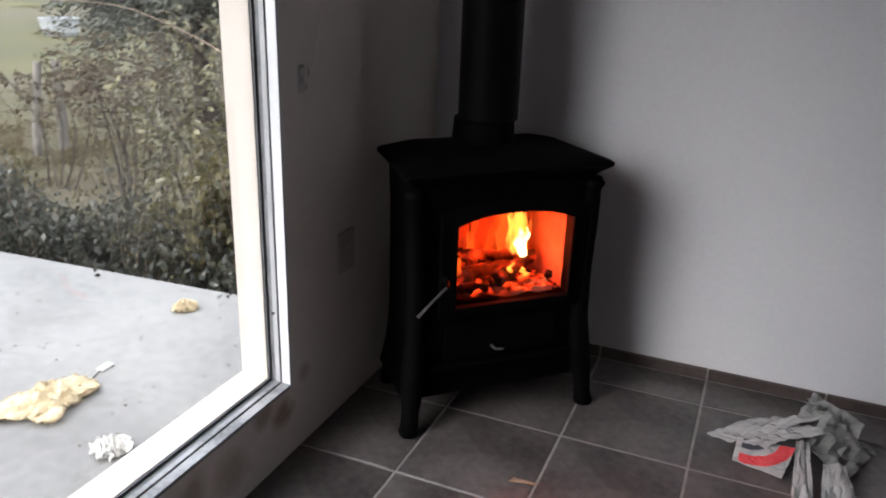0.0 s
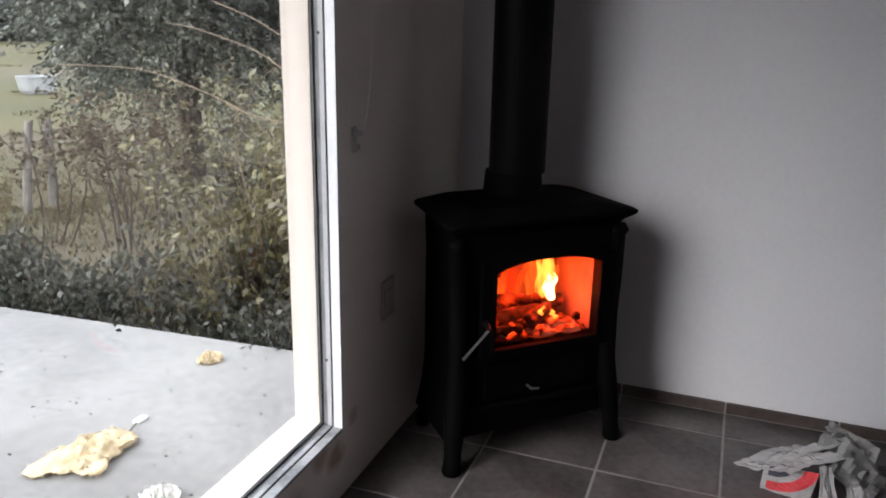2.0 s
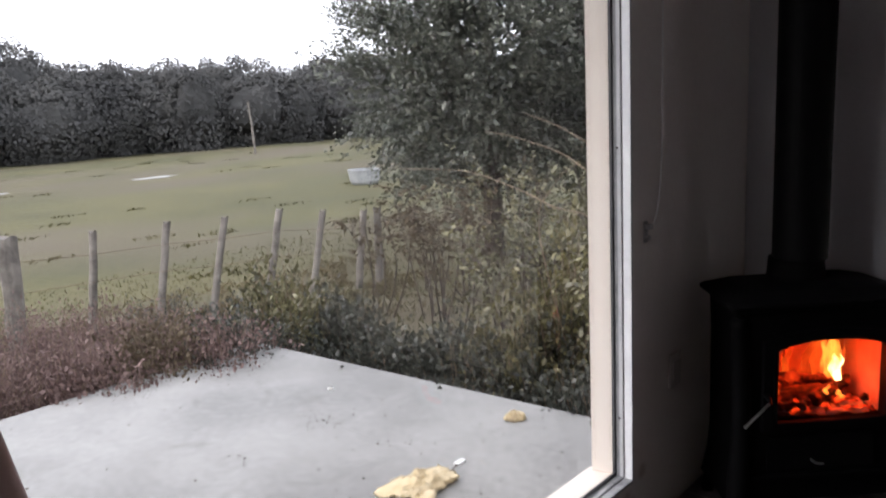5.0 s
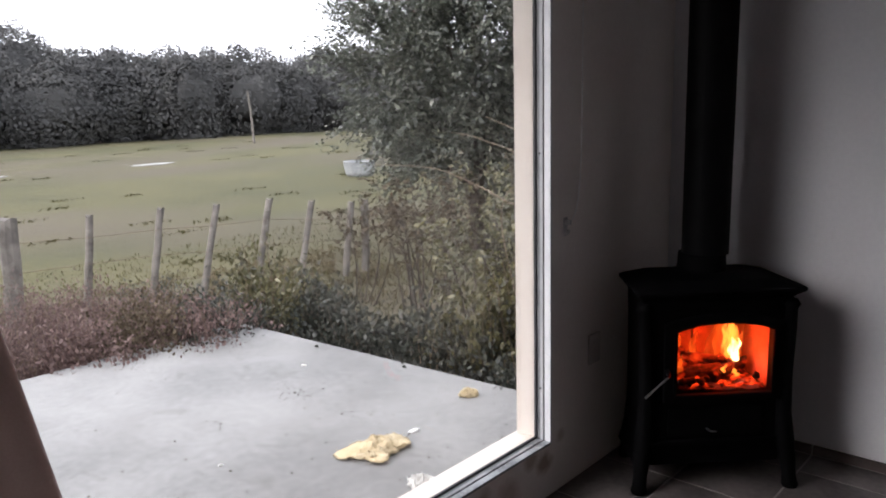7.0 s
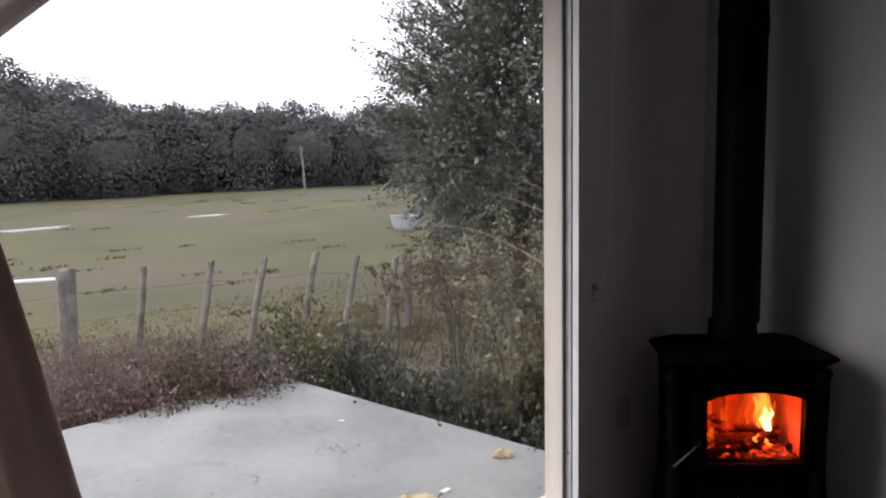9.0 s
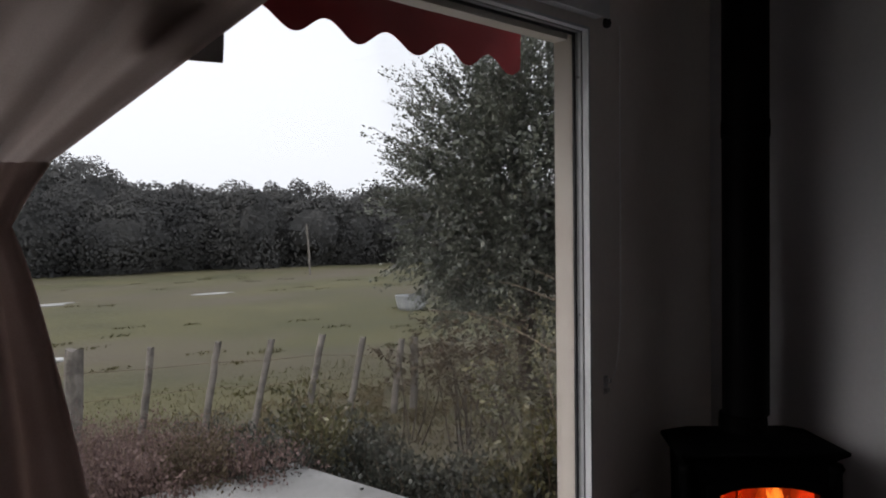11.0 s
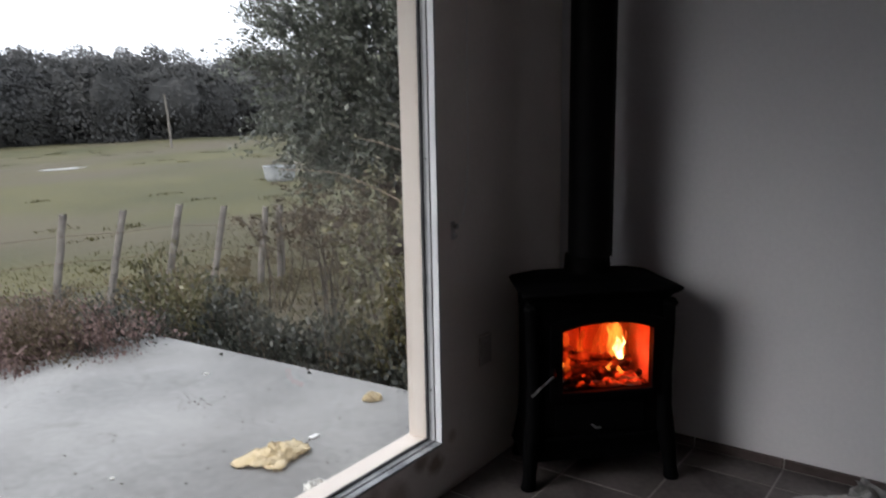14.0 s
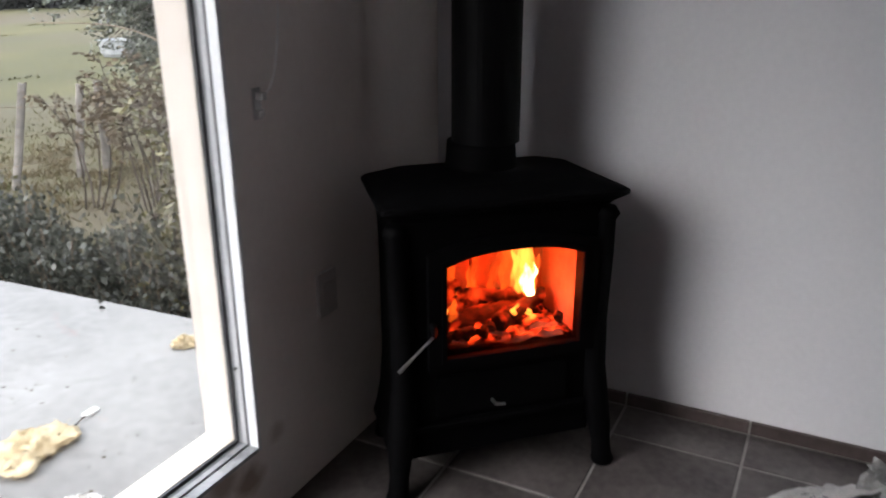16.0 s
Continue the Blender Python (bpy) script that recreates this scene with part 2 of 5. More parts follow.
weathered_concrete(CONCRETE)
FOAM = material("yellow_foam", (0.58, 0.46, 0.27), (0.72, 0.61, 0.42), rough=0.95, scale=18, fine=90, bump=0.8, depth=0.01)
WHITE_FOAM = material("white_foam", (0.78, 0.77, 0.72), (0.86, 0.85, 0.82), rough=0.95, scale=20, fine=90, bump=0.8, depth=0.01)
PLASTIC = material("white_plastic", (0.72, 0.72, 0.71), (0.80, 0.80, 0.79), rough=0.4, scale=8, fine=80, bump=0.05)
PLATE = material("aged_ivory_plastic", (0.50, 0.47, 0.45), (0.58, 0.55, 0.52), rough=0.5, scale=8, fine=80, bump=0.05)
TROUGH = material("weathered_white_plastic", (0.24, 0.255, 0.265), (0.42, 0.43, 0.43), rough=0.5, scale=3, fine=40, bump=0.1)
PAPER_GREY = material("grey_newsprint", (0.19, 0.19, 0.19), (0.31, 0.31, 0.305), rough=0.9, scale=10, fine=190, bump=0.2, depth=0.002)
ALU_DIRTY = material("grimy_aluminium", (0.16, 0.165, 0.175), (0.42, 0.43, 0.45), rough=0.4, scale=14, fine=90, bump=0.08, depth=0.001)
WEATHERED = material("weathered_wood", (0.085, 0.075, 0.066), (0.240, 0.216, 0.190), rough=0.9, scale=8, fine=45, bump=0.6, depth=0.01)
BARK = material("bark", (0.035, 0.027, 0.022), (0.085, 0.068, 0.055), rough=0.95, scale=10, fine=40, bump=0.7, depth=0.02)
DRY_STEM = material("dry_stem", (0.12, 0.085, 0.060), (0.24, 0.18, 0.13), rough=0.9, scale=6, fine=30, bump=0)
LEAF_TREE = leafy("evergreen_leaf", (0.028, 0.033, 0.025), (0.170, 0.180, 0.140), scale=2.4, rough=0.30, spread=0.7, spec=0.8)
LEAF_SHRUB = leafy("shrub_leaf", (0.050, 0.049, 0.022), (0.205, 0.188, 0.098), scale=1.8, rough=0.38, spread=0.6, spec=0.6)
LEAF_YELLOW = leafy("yellow_green_leaf", (0.070, 0.064, 0.026), (0.175, 0.152, 0.068), scale=2.0, rough=0.38, spread=0.5, spec=0.6)
LEAF_OLIVE = leafy("olive_leaf", (0.055, 0.052, 0.026), (0.200, 0.180, 0.102), scale=2.2, rough=0.36, spread=0.5, spec=0.6)
LEAF_BROWN = leafy("brown_leaf", (0.072, 0.056, 0.038), (0.165, 0.130, 0.090), scale=1.6)
LEAF_LOW = leafy("low_shrub_leaf", (0.028, 0.033, 0.026), (0.092, 0.092, 0.074), scale=1.5, rough=0.4, spread=0.5, spec=0.5)
LEAF_HEATH = leafy("heath_leaf", (0.125, 0.083, 0.076), (0.250, 0.178, 0.162), scale=1.4)
LEAF_FAR = leafy("far_wood_leaf", (0.080, 0.080, 0.080), (0.140, 0.138, 0.132), scale=0.28, rough=0.9, light=0.36, spread=0.06)
PAPER = material("newsprint", (0.30, 0.30, 0.30), (0.45, 0.445, 0.44), rough=0.9, scale=12, fine=190, bump=0.2, depth=0.002)
PAPER_RED = material("red_printed_paper", (0.55, 0.03, 0.04), (0.66, 0.05, 0.06), rough=0.6, scale=12, fine=90, bump=0.1)
PAPER_DARK = material("dark_printed_paper", (0.03, 0.035, 0.05), (0.06, 0.06, 0.08), rough=0.6, scale=12, fine=90, bump=0.1)
DRY_LEAF = material("dry_leaf", (0.28, 0.16, 0.10), (0.42, 0.27, 0.18), rough=0.8, scale=30, fine=120, bump=0.3)
DARK_BIT = material("dark_litter", (0.035, 0.030, 0.025), (0.10, 0.08, 0.06), rough=0.9, scale=30, fine=120, bump=0.3, island=0.4)
WINDOW_GLASS = clear_glass("window_glass", gloss=0.12)
STOVE_GLASS = clear_glass("stove_glass", tint=(0.95, 0.90, 0.86), gloss=0.4)


def sooty(m, z0, z1):
    """Soot burnt onto the lower edge of the pane, ragged and heavier to one side."""
    n, l = m.node_tree.nodes, m.node_tree.links
    tc, sep, t, ma, mb, r, mx = (n.new("ShaderNode" + k) for k in ("TexCoord", "SeparateXYZ", "TexNoise", "Math", "Math", "MapRange", "Mix"))
    l.new(tc.outputs["Object"], sep.inputs[0]); l.new(tc.outputs["Object"], t.inputs["Vector"])
    t.inputs["Scale"].default_value, t.inputs["Detail"].default_value = 16, 5
    ma.operation = mb.operation = "MULTIPLY_ADD"
    ma.inputs[1].default_value, mb.inputs[1].default_value = 0.10, 0.045
    l.new(sep.outputs["X"], ma.inputs[0]); l.new(sep.outputs["Z"], ma.inputs[2])
    l.new(t.outputs["Fac"], mb.inputs[0]); l.new(ma.outputs[0], mb.inputs[2])
    r.inputs["From Min"].default_value, r.inputs["From Max"].default_value = z0, z1
    l.new(mb.outputs[0], r.inputs["Value"])
    mx.data_type = "RGBA"
    mx.inputs["A"].default_value, mx.inputs["B"].default_value = (0.05, 0.03, 0.02, 1), (0.95, 0.90, 0.86, 1)
    l.new(r.outputs[0], mx.inputs["Factor"]); l.new(mx.outputs["Result"], n["Transparent BSDF"].inputs[0])


sooty(STOVE_GLASS, 0.368, 0.400)


def grass_material():
    m = material("pasture", (0.048, 0.049, 0.016), (0.098, 0.087, 0.033), rough=0.95, scale=0.35, fine=7, bump=0.6, depth=0.05)
    n, l = m.node_tree.nodes, m.node_tree.links
    p = n["Principled BSDF"]
    col = p.inputs["Base Color"].links[0].from_socket
    tc, mp, t, r, mx = (n.new("ShaderNode" + k) for k in ("TexCoord", "Mapping", "TexNoise", "MapRange", "Mix"))
    mp.inputs["Scale"].default_value = (1, 0.45, 1)
    l.new(tc.outputs["Object"], mp.inputs[0]); l.new(mp.outputs[0], t.inputs["Vector"])
    t.inputs["Scale"].default_value, t.inputs["Detail"].default_value = 0.16, 7
    r.inputs["From Min"].default_value, r.inputs["From Max"].default_value = 0.50, 0.66
    l.new(t.outputs["Fac"], r.inputs["Value"])
    mx.data_type = "RGBA"
    mx.inputs["B"].default_value = (0.090, 0.074, 0.046, 1)
    l.new(r.outputs[0], mx.inputs["Factor"]); l.new(col, mx.inputs["A"])
    l.new(mx.outputs["Result"], p.inputs["Base Color"])
    return m


GRASS = grass_material()
TUSSOCK = leafy("tussock", (0.045, 0.044, 0.018), (0.100, 0.090, 0.040), scale=0.5, rough=0.8)
DRY_BLADE = leafy("dry_blade", (0.085, 0.066, 0.038), (0.170, 0.138, 0.085), scale=0.8, rough=0.8)
GRASS_BLADE = leafy("grass_blade", (0.060, 0.062, 0.024), (0.125, 0.115, 0.052), scale=0.8, rough=0.7)


# ---- mesh helpers ----
def finish(name, bm, mat, smooth=False):
    me = bpy.data.meshes.new(name)
    bmesh.ops.recalc_face_normals(bm, faces=bm.faces)
    bm.to_mesh(me)
    bm.free()
    for m in (mat if isinstance(mat, (list, tuple)) else (mat,)):
        me.materials.append(m)
    if smooth:
        me.shade_smooth()
    return me


def thing(name, label, category, at=(0, 0, 0), turn=0.0, group="", kind=""):
    ob = new(name)
    ob.empty_display_size = 0.05
    ob.matrix_world = pose(*at, 0, 0, turn)
    return tagged(ob, label, category, group, kind)


def part(name, bm, mat, parent, label="", smooth=False):
    ob = new(name, finish(name, bm, mat, smooth))
    ob.parent = parent
    return tagged(ob, label) if label else ob


def single(name, bm, mat, label, category, at=(0, 0, 0), turn=0.0, group="", kind="", smooth=False):
    ob = new(name, finish(name, bm, mat, smooth))
    ob.matrix_world = pose(*at, 0, 0, turn)
    return tagged(ob, label, category, group, kind)


def box(bm, lo, hi, bevel=0.0):
    r = bmesh.ops.create_cube(bm, size=1.0)
    vs = r["verts"]
    for v in vs:
        v.co = Vector([lo[i] + (v.co[i] + 0.5) * (hi[i] - lo[i]) for i in range(3)])
    if bevel:
        es = list({e for v in vs for e in v.link_edges})
        bmesh.ops.bevel(bm, geom=es, offset=bevel, segments=2, profile=0.6, affect="EDGES")
    return vs


def boxes(*spans, bevel=0.0):
    bm = bmesh.new()
    for lo, hi in spans:
        box(bm, lo, hi, bevel)
    return bm


def loft(bm, rings, cap=True, mat=0):
    rows = [[bm.verts.new(p) for p in ring] for ring in rings]
    n = len(rows[0])
    for a, b in zip(rows, rows[1:]):
        for i in range(n):
            bm.faces.new((a[i], a[(i + 1) % n], b[(i + 1) % n], b[i])).material_index = mat
    if cap:
        bm.faces.new(rows[0][::-1]).material_index = mat
        bm.faces.new(rows[-1]).material_index = mat
    return rows


def tube(bm, points, radii, seg=8):
    """A round tube along points."""
    pts = [Vector(p) for p in points]
    radii = radii if isinstance(radii, (list, tuple)) else [radii] * len(pts)
    rings = []
    for i, p in enumerate(pts):
        d = (pts[min(i + 1, len(pts) - 1)] - pts[max(i - 1, 0)]).normalized()
        a = d.orthogonal().normalized() if abs(d.z) > 0.95 else d.cross(Vector((0, 0, 1))).normalized()
        b = d.cross(a)
        rings.append([p + radii[i] * (math.cos(k * 2 * math.pi / seg) * a + math.sin(k * 2 * math.pi / seg) * b) for k in range(seg)])
    loft(bm, rings)


def lathe(bm, profile, seg=32, centre=(0, 0)):
    loft(bm, [[(centre[0] + r * math.cos(k * 2 * math.pi / seg), centre[1] + r * math.sin(k * 2 * math.pi / seg), z) for k in range(seg)] for r, z in profile])


def sheet(bm, nx, ny, f, mat=0):
    """A grid surface: f(u, v) gives the place for u, v in 0..1."""
    g = [[bm.verts.new(f(i / nx, j / ny)) for i in range(nx + 1)] for j in range(ny + 1)]
    for j in range(ny):
        for i in range(nx):
            bm.faces.new((g[j][i], g[j][i + 1], g[j + 1][i + 1], g[j + 1][i])).material_index = mat
    return g


def thicken(bm, t):
    bmesh.ops.recalc_face_normals(bm, faces=bm.faces)
    bmesh.ops.solidify(bm, geom=bm.faces[:], thickness=t)


def quads(name, verts, mat):
    """One mesh of loose four-cornered leaves, from an (n, 4, 3) array."""
    n = len(verts)
    me = bpy.data.meshes.new(name)
    me.vertices.add(n * 4); me.loops.add(n * 4); me.polygons.add(n)
    me.vertices.foreach_set("co", verts.reshape(-1).astype(np.float32))
    me.loops.foreach_set("vertex_index", np.arange(n * 4, dtype=np.int32))
    me.polygons.foreach_set("loop_start", np.arange(n, dtype=np.int32) * 4)
    me.update(calc_edges=True)
    me.materials.append(mat)
    return me


def leaves(centres, size, rng, slim=0.5, droop=0.0, along=None):
    """Diamond leaves at the centres, turned at random, as an (n, 4, 3) array."""
    n = len(centres)
    d = rng.normal(size=(n, 3)) if along is None else along + 0.5 * rng.normal(size=(n, 3))
    d[:, 2] -= droop
    d /= np.linalg.norm(d, axis=1)[:, None]
    s = np.cross(d, rng.normal(size=(n, 3)))
    s /= np.linalg.norm(s, axis=1)[:, None] + 1e-9
    up = np.cross(d, s)
    L = (size * rng.uniform(0.6, 1.35, n))[:, None]
    c = np.asarray(centres)
    return np.stack([c - d * L / 2, c + s * L * slim / 2 + up * L * 0.06, c + d * L / 2, c - s * L * slim / 2 + up * L * 0.06], axis=1)


# ---- the room ----
NORTH, WEST, EAST, SOUTH, TOP = 1.968, -0.815, 4.2, -4.2, 2.55
OUT = -0.928
WIN_S, WIN_N, WIN_B, WIN_T = -1.75, 1.100, 0.190, 2.150


def room():
    single("wall_north", boxes(((WEST - 0.15, NORTH, -0.2), (EAST + 0.15, NORTH + 0.15, TOP))), PLASTER, "plain pale grey-white painted plaster wall", "wall", kind="structure")
    bm = boxes(((OUT, SOUTH, -0.2), (WEST, NORTH, WIN_B)), ((OUT, SOUTH, WIN_T), (WEST, NORTH, TOP)),
               ((OUT, SOUTH, WIN_B), (WEST, WIN_S, WIN_T)), ((OUT, WIN_N, WIN_B), (WEST, NORTH, WIN_T)))
    single("wall_west", bm, PLASTER_WEST, "off-white plaster window wall with brown damp stains", "wall", kind="structure")
    single("wall_east", boxes(((EAST, SOUTH - 0.15, -0.2), (EAST + 0.15, NORTH, TOP))), DIM, "plain off-white painted plaster wall", "wall", kind="structure")
    single("wall_south", boxes(((OUT, SOUTH - 0.15, -0.2), (EAST, SOUTH, TOP))), DIM, "plain off-white painted plaster wall", "wall", kind="structure")
    single("ceiling", boxes(((OUT, SOUTH - 0.15, TOP), (EAST + 0.15, NORTH + 0.15, TOP + 0.15))), DIM, "plain off-white ceiling", "ceiling", kind="structure")


room()


def reveal():
    """The cream rendered reveal outside the window frame, with its sloping sill."""
    x0, x1 = OUT - 0.004, -0.873
    bm = bmesh.new()
    loft(bm, [[(x0, WIN_N - 0.036, z), (x1, WIN_N - 0.016, z), (x1, WIN_N + 0.001, z), (x0, WIN_N + 0.001, z)] for z in (WIN_B + 0.016, WIN_T - 0.001)])
    part_bm = bmesh.new()
    loft(part_bm, [[(x0 - 0.03, y, WIN_B - 0.03), (x1, y, WIN_B - 0.03), (x1, y, WIN_B + 0.015), (x0 - 0.03, y, WIN_B + 0.004)] for y in (WIN_S, WIN_N - 0.001)])
    win = thing("window_reveal", "cream rendered outer reveal and sill of the window", "window reveal", (0, 0, 0), kind="structure")
    part("jamb", bm, CREAM, win)
    part("window_sill", part_bm, CREAM, win)
    part("head", boxes(((x0, WIN_S, WIN_T - 0.035), (x1, WIN_N - 0.038, WIN_T - 0.001)), bevel=0.003), CREAM, win)


reveal()


def window():
    """A large fixed pane in a white aluminium frame: outer flange, screw channel and glazing bead on each side."""
    win = thing("window_1", "large fixed window in a white aluminium frame", "window", kind="structure")
    y0, y1, z0, z1 = WIN_S, WIN_N, WIN_B, WIN_T

    def ring(name, a, b, xa, xb, mat, bevel):
        """A square frame between the insets a and b from the opening's edge."""
        for lo, hi in (((xa, y0 + a, z0 + a), (xb, y0 + b, z1 - a)), ((xa, y1 - b, z0 + a), (xb, y1 - a, z1 - a)),
                       ((xa, y0 + b, z0 + a), (xb, y1 - b, z0 + b)), ((xa, y0 + b, z1 - b), (xb, y1 - b, z1 - a))):
            low = mat in (ALU, ALU_GREY) and hi[2] < z0 + 0.1
            part(name, boxes((lo, hi), bevel=bevel), ALU_DIRTY if low else mat, win, "grimy aluminium bottom rail" if low else "")

    ring("frame_flange", -0.003, 0.007, -0.836, WEST + 0.004, ALU, 0.0015)
    ring("frame_groove", -0.001, 0.004, -0.839, -0.836, SEAL, 0.0)
    ring("frame_channel", -0.001, 0.010, -0.852, -0.839, ALU_GREY, 0.0015)
    # this ring's dark colour paints the shade inside the frame
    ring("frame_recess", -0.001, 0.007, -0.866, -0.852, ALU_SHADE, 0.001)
    ring("glazing_gasket", -0.001, 0.014, -0.873, -0.866, SEAL, 0.0)
    for z in (0.386, 1.187, 1.99):
        for y in (y1 - 0.0125, y0 + 0.0125):
            bm = bmesh.new()
            tube(bm, [(-0.850, y - 0.0015, z), (-0.850, y + 0.0015, z)], 0.0035, 10)
            part("screw", bm, GASKET, win)
    pane = part("pane", boxes(((-0.872, y0 + 0.008, z0 + 0.008), (-0.867, y1 - 0.008, z1 - 0.008))), WINDOW_GLASS, win, "clear glass pane")
    pane.visible_shadow = False


window()


# ---- the stove ----
def stove():
    s = thing("wood_stove", "black cast iron wood stove burning in the tiled corner", "wood stove", (-0.388, 1.483, 0), 44)

    def outline(w_front, w_back, y_front, y_back, r, z):
        """A four-sided plan, wider in front, with rounded corners."""
        cs = [(-w_front, y_front), (w_front, y_front), (w_back, y_back), (-w_back, y_back)]
        pts = []
        for i, c in enumerate(cs):
            c, p, q = Vector(c), Vector(cs[i - 1]), Vector(cs[(i + 1) % 4])
            a, b = c + (p - c).normalized() * r, c + (q - c).normalized() * r
            for k in range(5):
                t = k / 4
                pts.append(tuple((1 - t) ** 2 * a + 2 * t * (1 - t) * c + t * t * b) + (z,))
        return pts

    bm = bmesh.new()
    loft(bm, [outline(wf, wb, yf, yb, r, z) for wf, wb, yf, yb, r, z in (
        (0.258, 0.238, 0.026, 0.292, 0.03, 0.666), (0.261, 0.241, 0.020, 0.295, 0.025, 0.678), (0.269, 0.248, 0.010, 0.300, 0.022, 0.690),
        (0.284, 0.262, -0.004, 0.308, 0.020, 0.701), (0.292, 0.269, -0.011, 0.313, 0.020, 0.708), (0.292, 0.269, -0.011, 0.313, 0.020, 0.716),
        (0.284, 0.262, -0.004, 0.308, 0.020, 0.721), (0.20, 0.20, 0.06, 0.29, 0.04, 0.737), (0.10, 0.10, 0.14, 0.26, 0.04, 0.742))])
    part("top_plate", bm, IRON, s)
    # side and back walls of the firebox, bowed inward at half height
    prof = ((0.075, 0.272, 0.262), (0.11, 0.262, 0.252), (0.16, 0.252, 0.242), (0.24, 0.244, 0.234), (0.36, 0.243, 0.231), (0.48, 0.246, 0.232), (0.58, 0.251, 0.234), (0.674, 0.257, 0.238))
    for name, sx in (("side_wall", -1), ("side_wall", 1)):
        bm = bmesh.new()
        loft(bm, [[(sx * wf, 0.045, z), (sx * wb, 0.290, z), (sx * (wb - 0.02), 0.290, z), (sx * (wf - 0.02), 0.045, z)] for z, wf, wb in prof])
        part(name, bm, IRON, s)
    part("back_wall", boxes(((-0.232, 0.280, 0.075), (0.232, 0.297, 0.674)), bevel=0.003), IRON, s)
    part("bottom_plate", boxes(((-0.222, 0.045, 0.150), (0.222, 0.279, 0.170)), bevel=0.003), IRON, s)

    # front: a frame round the arched window opening, with a raised rim
    def arch(w, z0, z1, rise, n=10):
        """Opening outline, from the lower left round: straight sides, clipped corners, low arch."""
        pts = [(-w, z0), (w, z0), (w, z1 - rise)]
        for k in range(1, n):
            a = k / n
            x = w * (1 - 2 * a)
            pts.append((x, z1 - rise * (abs(1 - 2 * a) ** 2.6)))
        pts.append((-w, z1 - rise))
        return pts

    def plate(inner, outer, y0, y1):
        bm = bmesh.new()
        ra = [[bm.verts.new((x, y, z)) for x, z in inner] for y in (y0, y1)]
        rb = [[bm.verts.new((x, y, z)) for x, z in outer] for y in (y0, y1)]
        n = len(inner)
        for i in range(n):
            j = (i + 1) % n
            bm.faces.new((ra[0][i], ra[0][j], rb[0][j], rb[0][i]))
            bm.faces.new((ra[1][i], rb[1][i], rb[1][j], ra[1][j]))
            bm.faces.new((ra[0][i], ra[1][i], ra[1][j], ra[0][j]))
            bm.faces.new((rb[0][i], rb[0][j], rb[1][j], rb[1][i]))
        return bm

    def edge(w, z0, z1, n=10):
        pts = [(-w, z0), (w, z0), (w, z1)]
        pts += [(w * (1 - 2 * k / n), z1) for k in range(1, n)]
        pts.append((-w, z1))
        return pts

    hole = arch(0.164, 0.352, 0.600, 0.026)
    front = part("front_plate", plate(arch(0.182, 0.340, 0.615, 0.03), edge(0.243, 0.165, 0.674), 0.022, 0.046), IRON, s)
    front.location.x = 0.006
    door = part("door", plate(hole, arch(0.206, 0.322, 0.632, 0.030), 0.004, 0.034), IRON, s)
    door.location.x = 0.020
    part("door_rim", plate(arch(0.165, 0.351, 0.601, 0.026), arch(0.176, 0.340, 0.612, 0.026), 0.000, 0.006), IRON, door)
    bm = bmesh.new()
    bm.faces.new([bm.verts.new((x, 0.020, z)) for x, z in arch(0.166, 0.350, 0.602, 0.026)])
    thicken(bm, 0.004)
    pane = part("door_glass", bm, STOVE_GLASS, door, "heat-proof glass pane lit by the fire")
    pane.visible_shadow = False
    bm = bmesh.new()
    tube(bm, [(-0.198, 0.004, 0.440), (-0.202, -0.025, 0.438), (-0.210, -0.046, 0.434)], [0.009, 0.008, 0.006], 10)
    part("latch", bm, IRON, door)
    bm = bmesh.new()
    tube(bm, [(-0.209, -0.043, 0.436), (-0.254, -0.059, 0.407), (-0.295, -0.073, 0.379)], [0.0035, 0.0035, 0.0045], 10)
    part("door_handle", bm, STEEL, door, "thin bare steel handle")
    # ash drawer with its small bright lever
    drawer = part("ash_drawer", boxes(((-0.165, 0.014, 0.195), (0.165, 0.024, 0.300)), bevel=0.003), IRON, s)
    bm = bmesh.new()
    tube(bm, [(-0.030, 0.015, 0.222), (-0.027, -0.008, 0.221), (-0.004, -0.010, 0.219)], [0.0040, 0.0042, 0.0030], 8)
    part("lever", bm, STEEL, drawer, "small bright steel lever")
    part("ash_lip", boxes(((-0.215, 0.004, 0.166), (0.215, 0.03, 0.182)), bevel=0.004), IRON, s)
    # front strip and low plate added to block light and darken the underside
    part("shade_apron", boxes(((-0.232, 0.022, 0.088), (0.232, 0.040, 0.166)), bevel=0.004), IRON, s)
    part("light_block_plate", boxes(((-0.225, 0.050, 0.082), (0.225, 0.278, 0.090)), bevel=0.002), IRON, s)
    # turned front corner columns running down into the legs
    for sx in (-1, 1):
        bm = bmesh.new()
        rings = []
        for z, x, y, r in ((0.672, 0.252, 0.030, 0.020), (0.655, 0.252, 0.030, 0.030), (0.640, 0.250, 0.030, 0.023), (0.56, 0.247, 0.030, 0.026), (0.40, 0.241, 0.030, 0.027),
                           (0.27, 0.242, 0.028, 0.029), (0.17, 0.250, 0.020, 0.033), (0.11, 0.258, 0.010, 0.029), (0.06, 0.263, 0.004, 0.024), (0.025, 0.266, 0.0, 0.025), (0.010, 0.268, -0.002, 0.029), (0.0, 0.268, -0.002, 0.026)):
            rings.append([(sx * x + r * math.cos(k * math.pi / 8), y + r * math.sin(k * math.pi / 8), z) for k in range(16)])
        loft(bm, rings)
        part("front_leg", bm, IRON, s, smooth=True)
        bm = bmesh.new()
        rings = []
